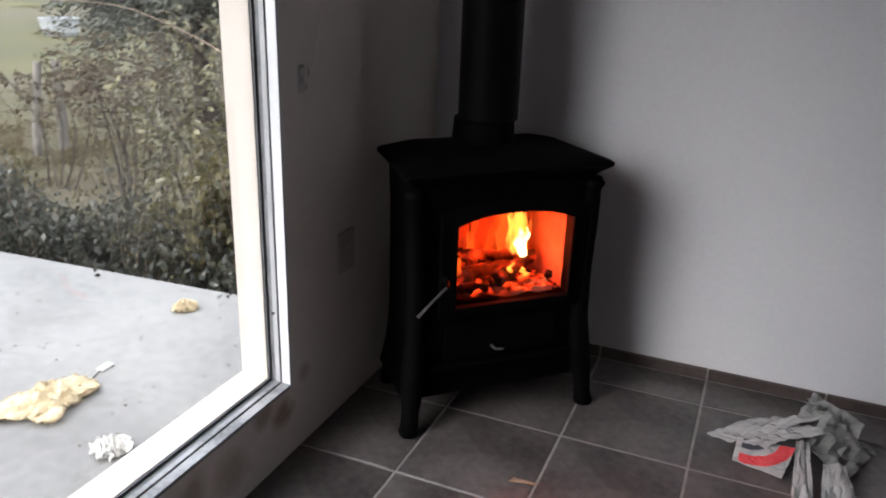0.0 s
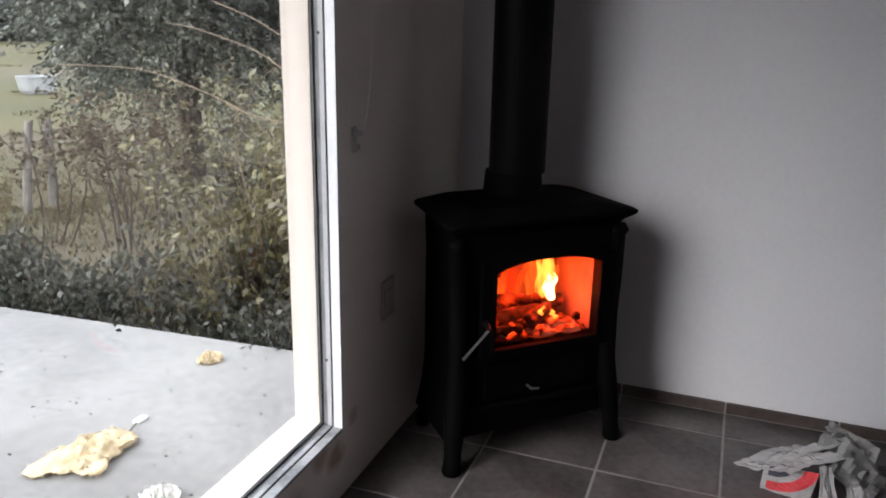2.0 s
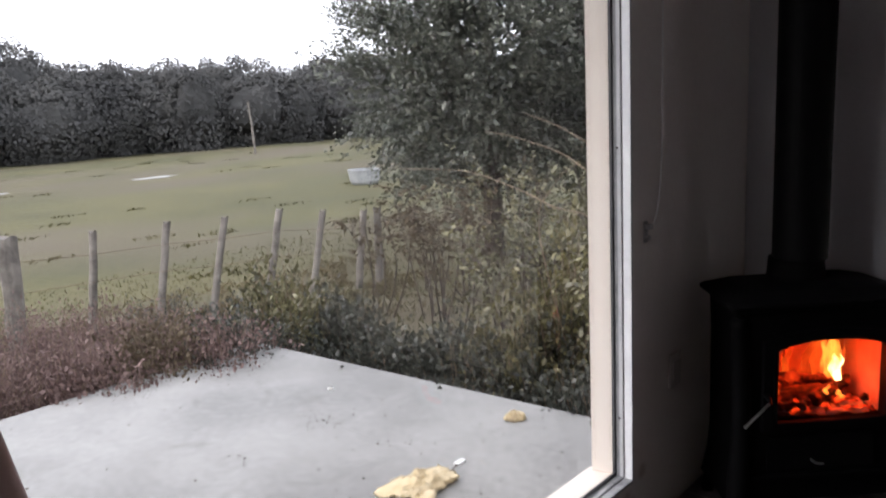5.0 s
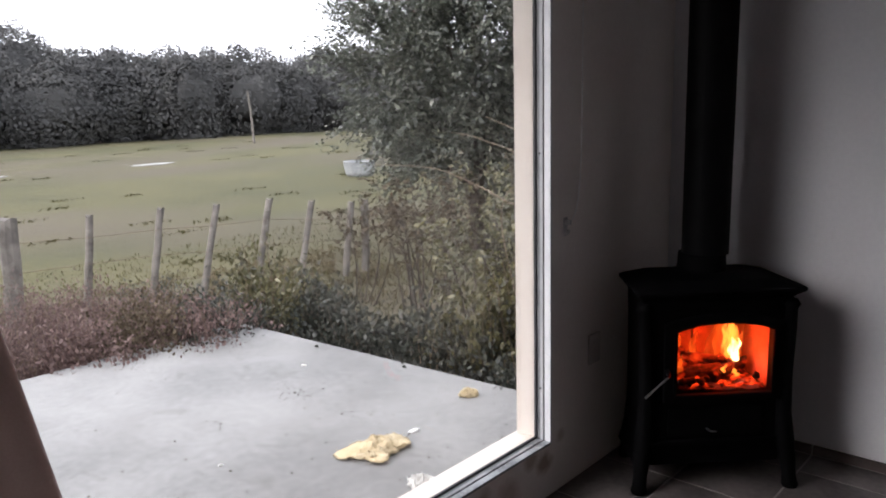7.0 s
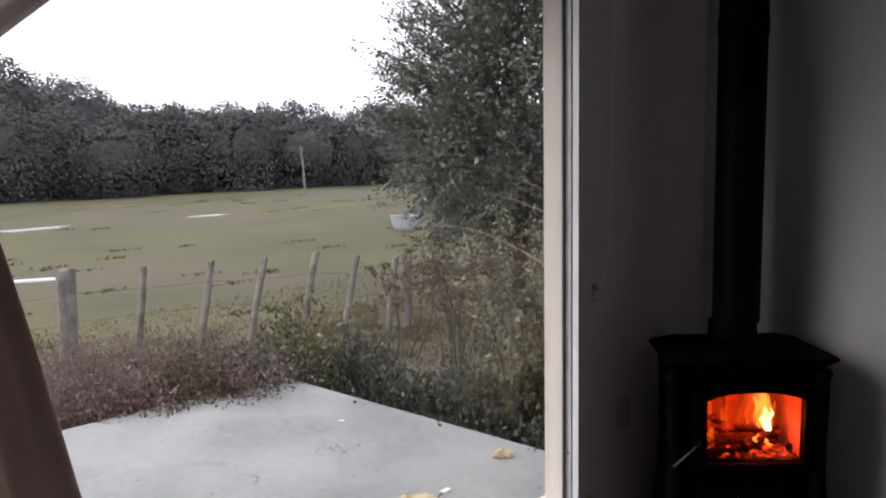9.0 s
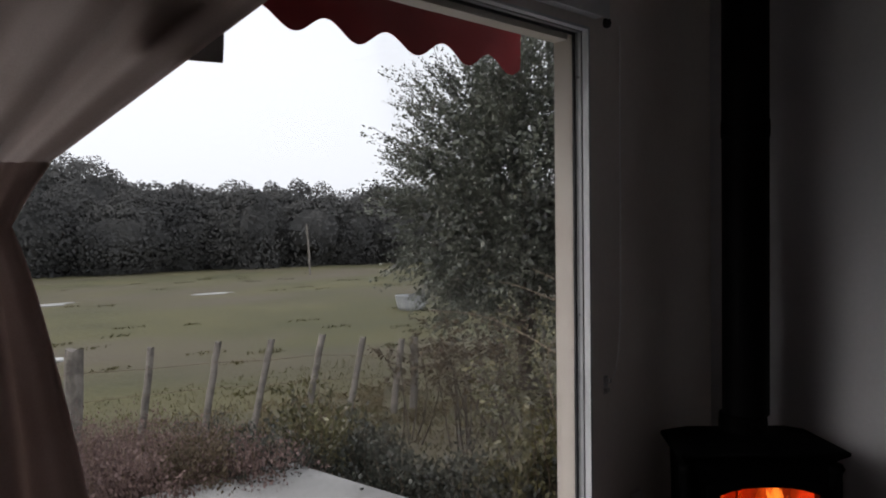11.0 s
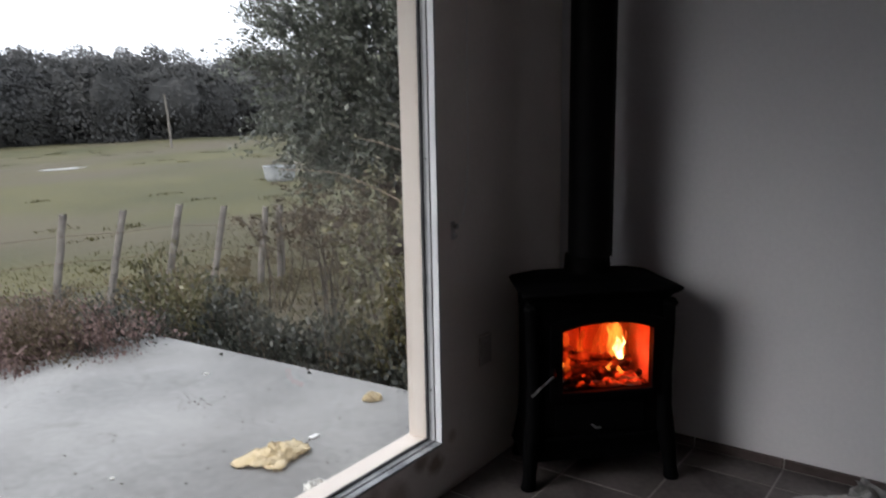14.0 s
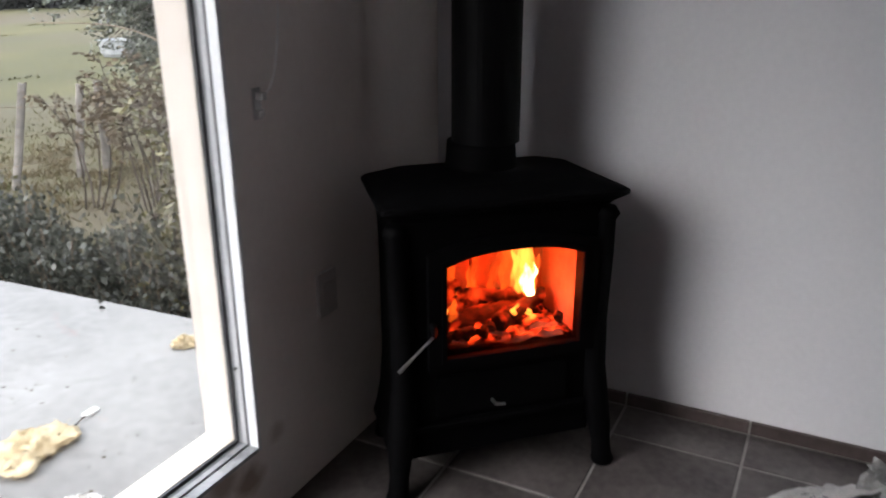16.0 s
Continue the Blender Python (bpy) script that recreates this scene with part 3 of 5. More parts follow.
        for z, x, y, r in ((0.20, 0.215, 0.262, 0.024), (0.12, 0.225, 0.270, 0.026), (0.05, 0.236, 0.280, 0.020), (0.012, 0.240, 0.284, 0.022), (0.0, 0.240, 0.284, 0.020)):
            rings.append([(sx * x + r * math.cos(k * math.pi / 6), y + r * math.sin(k * math.pi / 6), z) for k in range(12)])
        loft(bm, rings)
        part("back_leg", bm, IRON, s, smooth=True)
    # flue collar on the top plate
    bm = bmesh.new()
    lathe(bm, ((0.0885, 0.735), (0.0870, 0.744), (0.0850, 0.758), (0.0835, 0.778), (0.0820, 0.801)), 40, (0.0123, 0.230))
    part("flue_collar", bm, IRON, s, smooth=True)
    # firebrick lining
    for lo, hi in (((-0.208, 0.262, 0.34), (-0.003, 0.279, 0.640)), ((0.003, 0.262, 0.34), (0.208, 0.279, 0.640))):
        part("lining_brick", boxes((lo, hi), bevel=0.004), BRICK, s)
    for sx in (-1, 1):
        bm = bmesh.new()
        loft(bm, [[(sx * 0.221, 0.060, z), (sx * 0.213, 0.261, z), (sx * 0.198, 0.261, z), (sx * 0.204, 0.060, z)] for z in (0.34, 0.64)])
        part("lining_brick", bm, BRICK, s)
    part("fire_grate", boxes(((-0.205, 0.055, 0.322), (0.205, 0.261, 0.340)), bevel=0.003), IRON, s)
    part("baffle", boxes(((-0.208, 0.07, 0.642), (0.208, 0.278, 0.656)), bevel=0.003), BRICK, s)
    return s


stove()
PIPE_XY = (-0.531, 1.664)


def flue():
    f = thing("flue_pipe", "straight matt black stove pipe rising to the ceiling", "flue pipe", (*PIPE_XY, 0))
    bm = bmesh.new()
    lathe(bm, ((0.0815, 0.800), (0.0815, 1.80), (0.0845, 1.802), (0.0845, 1.86), (0.0815, 1.862), (0.0815, TOP)), 40)
    part("pipe", bm, PIPE, f, smooth=False)


flue()


def fire():
    """Logs, embers and flames lying in the firebox."""
    rng = random.Random(4)
    base = pose(-0.388, 1.483, 0, 0, 0, 44)

    def log(name, a, b, r, mat, label):
        bm = bmesh.new()
        a, b = Vector(a), Vector(b)
        pts, rad = [], []
        for k in range(19):
            t = k / 18
            pts.append(a.lerp(b, t) + Vector((rng.uniform(-1, 1), rng.uniform(-1, 1), rng.uniform(-1, 1))) * 0.004)
            rad.append(r * rng.uniform(0.85, 1.1))
        tube(bm, pts, rad, 11)
        for v in bm.verts:
            v.co += Vector((0, 0.6, 1)) * (0.007 * noise.noise(v.co * 55) + 0.005 * noise.noise(v.co * 130))
        ob = single(name, bm, mat, label, "log", smooth=True, group="burning logs")
        ob.matrix_world = base

    burnt = "charred half-burnt log lying on the embers"
    log("log", (-0.165, 0.205, 0.380), (0.145, 0.222, 0.382), 0.031, CHAR, burnt)
    log("log", (-0.150, 0.125, 0.372), (0.075, 0.175, 0.380), 0.026, CHAR, burnt)
    log("log", (0.010, 0.100, 0.370), (0.165, 0.185, 0.398), 0.020, CHAR, burnt)
    log("log", (-0.045, 0.205, 0.418), (0.115, 0.165, 0.412), 0.016, CHAR, burnt)
    log("log", (-0.160, 0.170, 0.400), (-0.045, 0.240, 0.430), 0.020, CHAR, burnt)
    log("log", (-0.120, 0.090, 0.362), (-0.020, 0.085, 0.362), 0.014, CHAR, burnt)
    bm = bmesh.new()
    sheet(bm, 44, 26, lambda u, v: (-0.19 + 0.38 * u, 0.065 + 0.192 * v, 0.342 + 0.022 * noise.noise(Vector((u * 14, v * 9, 0.3))) + 0.016 * math.sin(math.pi * u) * math.sin(math.pi * v) + 0.010))
    ob = single("ember_bed", bm, EMBER, "bed of glowing red embers under the logs", "embers", kind="stuff")
    ob.matrix_world = base
    bm = bmesh.new()
    for _ in range(6):
        c = Vector((rng.uniform(-0.17, 0.17), rng.uniform(0.07, 0.25), 0.372 + rng.uniform(-0.006, 0.012)))
        r = rng.uniform(0.007, 0.017)
        q = bmesh.ops.create_icosphere(bm, subdivisions=1, radius=r)
        for v in q["verts"]:
            v.co = c + v.co * rng.uniform(0.7, 1.3)
    ob = single("coals", bm, CHAR, "lumps of half-burnt charcoal among the embers", "charcoal", kind="stuff")
    ob.matrix_world = base
    bm = bmesh.new()
    sheet(bm, 30, 5, lambda u, v: (-0.17 + 0.34 * u, 0.056 + 0.045 * v, 0.344 + 0.016 * v + 0.010 * noise.noise(Vector((u * 11, v * 3, 2.3)))))
    ob = single("ash_heap", bm, ASH, "grey ash along the front of the firebox", "ash", kind="stuff")
    ob.matrix_world = base

    def tongue(c, h, r, sway, seed):
        """One flame: a swelling, tapering, swaying body."""
        bm = bmesh.new()
        rings = []
        for k in range(13):
            t = k / 12
            w = r * (0.55 + 0.9 * t) * (1 - t) ** 0.75 * 1.5 + 0.0012
            cx = c[0] + sway * t * t + 0.010 * noise.noise(Vector((seed, t * 3.2, 0)))
            cy = c[1] + 0.010 * noise.noise(Vector((seed, t * 3.2, 5)))
            rings.append([(cx + w * math.cos(a * math.pi / 6) * (1 + 0.3 * noise.noise(Vector((seed, t * 5, a)))), cy + 0.55 * w * math.sin(a * math.pi / 6), c[2] + h * t) for a in range(12)])
        loft(bm, rings)
        return bm

    f = thing("flames", "bright yellow and orange flames above the logs", "fire")
    f.matrix_world = base
    for name, mat, c, h, r, sw in (
            ("flame", FLAME_CORE, (0.118, 0.165, 0.398), 0.100, 0.015, -0.004), ("flame", FLAME_CORE, (0.126, 0.165, 0.410), 0.085, 0.009, 0.012),
            ("flame", FLAME, (0.104, 0.175, 0.420), 0.115, 0.012, -0.030), ("flame", FLAME, (0.110, 0.180, 0.430), 0.150, 0.007, 0.020),
            ("flame", FLAME, (0.136, 0.180, 0.410), 0.105, 0.009, 0.012), ("flame", FLAME, (0.090, 0.190, 0.400), 0.165, 0.009, 0.014),
            ("flame", FLAME_RED, (0.045, 0.222, 0.400), 0.150, 0.013, 0.030), ("flame", FLAME, (-0.115, 0.130, 0.385), 0.060, 0.010, -0.010),
            ("flame", FLAME, (-0.135, 0.145, 0.390), 0.085, 0.008, -0.012), ("flame", FLAME_RED, (-0.095, 0.125, 0.380), 0.060, 0.010, 0.008), ("flame", FLAME, (0.112, 0.168, 0.400), 0.165, 0.022, -0.006), ("flame", FLAME, (0.120, 0.172, 0.400), 0.140, 0.020, 0.006), ("flame", FLAME_RED, (0.075, 0.200, 0.400), 0.160, 0.020, 0.010),
            ("flame", FLAME_RED, (-0.120, 0.220, 0.395), 0.115, 0.014, 0.020), ("flame", FLAME_RED, (-0.060, 0.232, 0.400), 0.120, 0.014, -0.016),
            ("flame", FLAME_RED, (-0.010, 0.236, 0.410), 0.100, 0.012, 0.018), ("flame", FLAME_RED, (0.160, 0.226, 0.400), 0.110, 0.010, -0.020),
            ("flame", FLAME, (0.060, 0.110, 0.382), 0.036, 0.006, 0.006), ("flame", FLAME, (0.105, 0.108, 0.374), 0.026, 0.008, -0.004), ("flame", FLAME_RED, (-0.160, 0.170, 0.385), 0.075, 0.010, 0.006)):
        part(name, tongue(c, h, r, sw, h * 71 + c[0] * 37), mat, f, smooth=True)
    glow = new("fire_light", bpy.data.lights.new("fire_light", "POINT"))
    glow.data.energy, glow.data.color, glow.data.shadow_soft_size = 1.5, (1.0, 0.048, 0.005), 0.05
    glow.matrix_world = base @ pose(0.085, 0.15, 0.47)


fire()


# ---- curtain and blind fittings ----
def curtain():
    """Tied back: the upper half sweeps to the tie, the lower half falls and flares below it."""
    c = thing("curtain", "brown curtain tied back beside the window", "curtain", (0, 0, 0))

    def edge(z):
        """The free edge's y at the height z."""
        if z > 1.60:
            return -0.650 + 1.21 * (z - 1.60)
        if z > 1.50:
            return -0.708 + 0.58 * (z - 1.50)
        t = max(0.0, 1.50 - z) / 1.44
        return -0.708 + 0.262 * min(1, t * 1.1) ** 0.8

    def back(z):
        return -0.95 - (0.62 * ((z - 1.50) / 0.68) ** 0.8 if z > 1.5 else 0.30 * min(1, (1.50 - z) / 0.7) ** 0.9)

    def f(u, v):
        return cloth(u, 0.05 + 1.555 * v)

    def cloth(u, z):
        a, b = back(z), edge(z)
        pinch = 0.35 + 0.65 * min(1, abs(z - 1.50) / 0.5)
        y = a + (b - a) * u
        x = -0.715 + (0.032 * math.sin(u * 34 + 0.6 * math.sin(z * 2.2)) + 0.010 * math.sin(u * 71 + z)) * pinch + 0.02 * (1 - pinch)
        if u > 0.985:
            x -= 0.006
        return (x, y, z)

    bm = bmesh.new()
    sheet(bm, 130, 44, f)
    thicken(bm, 0.003)
    part("drape", bm, CURTAIN, c, smooth=True)
    # above the tie a single thin layer hangs, below it the cloth is gathered
    bm = bmesh.new()
    sheet(bm, 130, 24, lambda u, v: cloth(u, 1.602 + 0.568 * v))
    part("upper_drape", bm, CURTAIN, c, smooth=True)
    bm = bmesh.new()
    pts = [(-0.715 + 0.075 * math.cos(a), -0.855 + 0.120 * math.sin(a), 1.53 + 0.02 * math.cos(a)) for a in [k * 2 * math.pi / 24 for k in range(25)]]
    tube(bm, pts, 0.012, 8)
    part("tie_band", bm, CURTAIN, c)
    # a corner of the paler lining shows behind the drape
    bm = bmesh.new()
    sheet(bm, 8, 8, lambda u, v: (-0.752 + 0.006 * math.sin(u * 7), -0.50 + 0.209 * u + 0.004 * math.sin(v * 3.1), 1.822 + 0.008 * u + 0.12 * v))
    thicken(bm, 0.002)
    part("lining", bm, LINING, c, "pale grey curtain lining")


curtain()


def rail():
    r = thing("curtain_rail", "white box curtain rail above the window", "curtain rail", (0, 0, 0))
    part("rail_box", boxes(((WEST, -1.9, 2.185), (WEST + 0.055, 1.135, 2.235)), bevel=0.004), ALU, r)
    part("rail_lip", boxes(((WEST + 0.055, -1.9, 2.175), (WEST + 0.061, 1.137, 2.24)), bevel=0.002), ALU, r)
    bm = bmesh.new()
    lathe(bm, ((0.002, 2.155), (0.012, 2.160), (0.015, 2.172), (0.012, 2.186), (0.006, 2.190), (0.006, 2.215)), 16, (WEST + 0.03, 1.165))
    part("finial", bm, GASKET, r, "dark end knob", smooth=True)


rail()


def blind_chain():
    c = thing("blind_chain", "thin beaded blind chain held by a small wall bracket", "blind chain", (0, 0, 0))
    bm = bmesh.new()
    pts = [Vector((WEST + 0.018, 1.262 - 0.004 * t, 2.18 - t)) for t in [k * 0.1 for k in range(10)]]
    pts += [Vector((WEST + 0.018, y, z)) for y, z in ((1.256, 1.18), (1.250, 1.10), (1.240, 1.04), (1.225, 0.99), (1.208, 0.965), (1.192, 0.955))]
    tube(bm, pts, 0.0019, 5)
    part("cord", bm, PLASTIC, c)
    bm = bmesh.new()
    for a, b in zip(pts, pts[1:]):
        n = max(1, int((b - a).length / 0.009))
        for k in range(n):
            p = a.lerp(b, k / n)
            q = bmesh.ops.create_icosphere(bm, subdivisions=1, radius=0.0024, matrix=Matrix.Translation(p))
    ob = part("beads", bm, PLASTIC, c)
    ob["kind"] = "stuff"
    bm = boxes(((WEST, 1.174, 0.905), (WEST + 0.004, 1.196, 0.968)), ((WEST + 0.004, 1.178, 0.945), (WEST + 0.022, 1.192, 0.960)), ((WEST + 0.004, 1.176, 0.912), (WEST + 0.014, 1.194, 0.925)), bevel=0.0015)
    part("bracket", bm, STEEL, c, "small grey metal wall bracket")


blind_chain()


def switch():
    s = thing("wall_socket", "white plastic socket plate on the window wall", "wall socket", (WEST, 1.375, 0.405))
    part("plate", boxes(((0, -0.037, 0), (0.009, 0.037, 0.112)), bevel=0.003), PLATE, s)
    part("insert", boxes(((0.009, -0.022, 0.028), (0.0115, 0.022, 0.084)), bevel=0.001), PLATE, s)


switch()


# ---- outdoors ----
GROUND = -0.80


def ground_height(x, y):
    d = math.hypot(x + 3.0, y)
    near = max(0.0, 1 - max(0.0, d - 2.5) / 4.5)
    return GROUND + 0.22 * near + 0.05 * noise.noise(Vector((x * 0.35, y * 0.35, 0))) + 0.10 * noise.noise(Vector((x * 0.06, y * 0.06, 3)))


def ground():
    bm = bmesh.new()
    radii = [0.0] + [0.6 * 1.115 ** k for k in range(62)]
    seg = 96
    rows = []
    for r in radii:
        row = []
        for k in range(seg):
            a = k * 2 * math.pi / seg
            x, y = -4.5 + r * math.cos(a), 2.0 + r * math.sin(a)
            # kept below the house and the terrace
            z = ground_height(x, y) if r < 90 else GROUND
            row.append((x, y, z))
        rows.append(row)
    loft(bm, rows[1:], cap=False)
    c = bm.verts.new((-4.5, 2.0, ground_height(-4.5, 2.0)))
    bm.verts.ensure_lookup_table()
    for k in range(seg):
        bm.faces.new((c, bm.verts[k], bm.verts[(k + 1) % seg]))
    single("ground", bm, GRASS, "rough olive-green pasture with bare muddy patches", "ground", kind="structure", smooth=True)


ground()


def terrace():
    """A raised pale concrete slab, its far edge a little askew."""
    bm = bmesh.new()
    corners = [(OUT - 0.002, -4.2), (OUT - 0.002, 2.13), (-1.75, 2.07), (-3.93, 1.915), (-4.02, -4.2)]
    ring = lambda z, e: [(x + (e if x < -3 else 0), y - (e if y > 0 else 0), z) for x, y in corners]
    loft(bm, [ring(-1.0, 0), ring(-0.140, 0), ring(-0.127, 0.012)])
    single("terrace", bm, CONCRETE, "raised pale grey concrete terrace slab", "terrace", kind="structure")


terrace()


def awning():
    a = thing("awning", "dark red retracted awning with a scalloped valance", "awning", (0, 0, 0))
    x, y1, y0 = -1.26, 1.285, -2.2
    bm = bmesh.new()
    n = 260

    def f(u, v):
        y = y0 + (y1 - y0) * u
        s = (y - 1.225) / 0.250
        low = 2.078 + 0.058 * (0.5 - 0.5 * math.cos(2 * math.pi * s)) ** 1.0
        return (x + 0.006 * math.sin(y * 9) * (1 - v), y, low + (2.315 - low) * v)

    sheet(bm, n, 4, f)
    thicken(bm, 0.0015)
    part("valance", bm, AWNING, a, "dark red scalloped canvas valance")
    part("front_bar", boxes(((x - 0.02, y0, 2.315), (x + 0.035, y1, 2.365)), bevel=0.006), ALU, a)
    bm = bmesh.new()
    sheet(bm, 40, 6, lambda u, v: (x + 0.02 + (OUT - x - 0.02) * v, y0 + (y1 - y0) * u, 2.366 + 0.10 * v - 0.015 * math.sin(math.pi * v)))
    thicken(bm, 0.0015)
    part("canopy", bm, AWNING, a)
    part("cassette", boxes(((OUT - 0.10, y0, 2.44), (OUT, y1, 2.54)), bevel=0.012), ALU, a)


awning()


def litter(name, label, category, at, mat, size, seed, lobes, flat=0.35, crumple=0.95):
    """A torn lump: a sphere pulled out in lobes and roughened."""
    bm = bmesh.new()
    bmesh.ops.create_icosphere(bm, subdivisions=4, radius=1.0)
    for v in bm.verts:
        d = v.co.normalized()
        r = 0.55
        for ax, ay, g, w in lobes:
            k = max(0.0, d.x * ax + d.y * ay)
            r += g * k ** w
        r *= 1 + crumple * (0.25 * noise.noise(d * 3.1 + Vector((seed, 0, 0))) + 0.20 * noise.noise(d * 8 + Vector((0, seed, 0))) + 0.12 * noise.noise(d * 19 + Vector((0, seed, 0))))
        v.co = Vector((d.x * r * size, d.y * r * size, max(0.0, (d.z * 0.5 + 0.42)) * size * flat * (0.7 + 0.6 * crumple * noise.noise(d * 4 + Vector((0, 0, seed))) + 0.3 * crumple * noise.noise(d * 9 + Vector((0, 0, seed)))) * min(1.0, 0.9 / r)))
    pts = np.array([(v.co.x, v.co.y, v.co.z) for v in bm.verts if v.co.z > 0.002])
    ob = single(name, bm, mat, label, category, at=at, smooth=True)
    if mat is WHITE_FOAM:
        return ob
    rng = np.random.default_rng(int(abs(seed) * 10))
    pick = pts[rng.integers(0, len(pts), 1500)] + rng.normal(0, size * 0.03, (1500, 3))
    pick[:, 2] = np.maximum(pick[:, 2], 0.002)
    hair = new("fibres", quads("fibres", leaves(pick, min(0.016, size * 0.24), rng, 0.12), mat))
    hair.parent = ob
    hair["kind"] = "stuff"
    return ob


SLAB = -0.127
litter("insulation_tuft", "torn flat tuft of yellow insulation on the terrace", "insulation", (-1.73, 1.135, SLAB), FOAM, 0.135, 3.0,
       [(-0.45, -0.9, 0.75, 5), (0.75, -0.65, 0.55, 10), (0.3, 0.95, 0.5, 3)], 0.48)
litter("foam_scrap", "small scrap of yellow foam on the terrace", "foam", (-1.81, 1.845, SLAB), FOAM, 0.046, 8.0, [(0.65, 0.75, 0.55, 3), (-0.7, -0.7, 0.35, 3)], 1.05, 1.6)
litter("white_tuft", "white tuft of fluffy insulation on the terrace", "insulation", (-1.365, 1.015, SLAB), WHITE_FOAM, 0.062, 5.0, [(0.2, 0.98, 0.5, 3), (-0.9, -0.3, 0.3, 3)], 0.95, 1.35)
litter("white_tuft", "white scrap of insulation by the sill", "insulation", (-1.72, 0.52, SLAB), WHITE_FOAM, 0.045, 6.0, [(0.7, 0.7, 0.6, 3), (-0.7, -0.7, 0.5, 3)], 0.7, 1.4)


def scraps():
    rng = random.Random(9)
    t = thing("wire_scrap", "white plastic scrap with a dark wire on the terrace", "scrap", (-1.735, 1.335, SLAB))
    part("tab", boxes(((-0.016, 0.008, 0.0), (0.010, 0.058, 0.012)), bevel=0.004), PLASTIC, t)
    bm = bmesh.new()
    tube(bm, [(0.0, 0.02, 0.006), (0.01, -0.01, 0.010), (0.016, -0.045, 0.004), (0.012, -0.08, 0.003)], 0.0025, 6)
    part("wire", bm, DARK_BIT, t)
    bm = bmesh.new()
    for k in range(120):
        near = rng.random() < 0.6
        x, y = (rng.uniform(-2.6, -1.2), rng.uniform(0.4, 2.0)) if near else (rng.uniform(-3.9, -1.2), rng.uniform(-1.5, 2.0))
        if y > 2.05 - 0.06 * (-1.75 - x):
            continue
        r = rng.uniform(0.002, 0.006)
        q = bmesh.ops.create_icosphere(bm, subdivisions=1, radius=r, matrix=Matrix.Translation((x, y, SLAB + r * 0.3)))
        for v in q["verts"]:
            v.co = Vector((x + (v.co.x - x) * rng.uniform(0.6, 1.9), y + (v.co.y - y) * rng.uniform(0.6, 1.6), SLAB + max(0, (v.co.z - SLAB)) * 0.5))
    for cx, cy, n, sp in ((-2.59, 1.33, 34, 0.08), (-2.56, 0.86, 8, 0.04), (-2.06, 1.31, 8, 0.05), (-3.55, 1.55, 60, 0.16), (-3.75, 1.0, 50, 0.18)):
        for k in range(n):
            x, y, r = cx + rng.gauss(0, sp), cy + rng.gauss(0, sp * 0.6), rng.uniform(0.002, 0.0055)
            q = bmesh.ops.create_icosphere(bm, subdivisions=1, radius=r, matrix=Matrix.Translation((x, y, SLAB + r * 0.3)))
            for v in q["verts"]:
                v.co.z = SLAB + max(0, v.co.z - SLAB) * 0.5
    single("terrace_litter", bm, DARK_BIT, "dark crumbs of soil and leaf litter on the terrace", "litter", kind="stuff")
    bm = bmesh.new()
    sheet(bm, 6, 3, lambda u, v: (-0.268 + 0.062 * u + 0.006 * v, 1.212 + 0.022 * v * (1 - 0.5 * u) + 0.012 * u, 0.003 + 0.006 * math.sin(u * 3.1) * math.sin(v * 3.1 + 0.4)))
    thicken(bm, 0.0015)
    single("dry_leaf", bm, DRY_LEAF, "curled dry brown leaf on the floor tiles", "leaf")
    for x, y, sz in ((-2.85, 1.62, 0.020), (-2.15, 0.62, 0.014)):
        litter("white_crumb", "small white crumb of foam on the terrace", "foam", (x, y, SLAB), WHITE_FOAM, sz, x * 3, [(0.7, 0.7, 0.5, 3)], 0.7)


scraps()


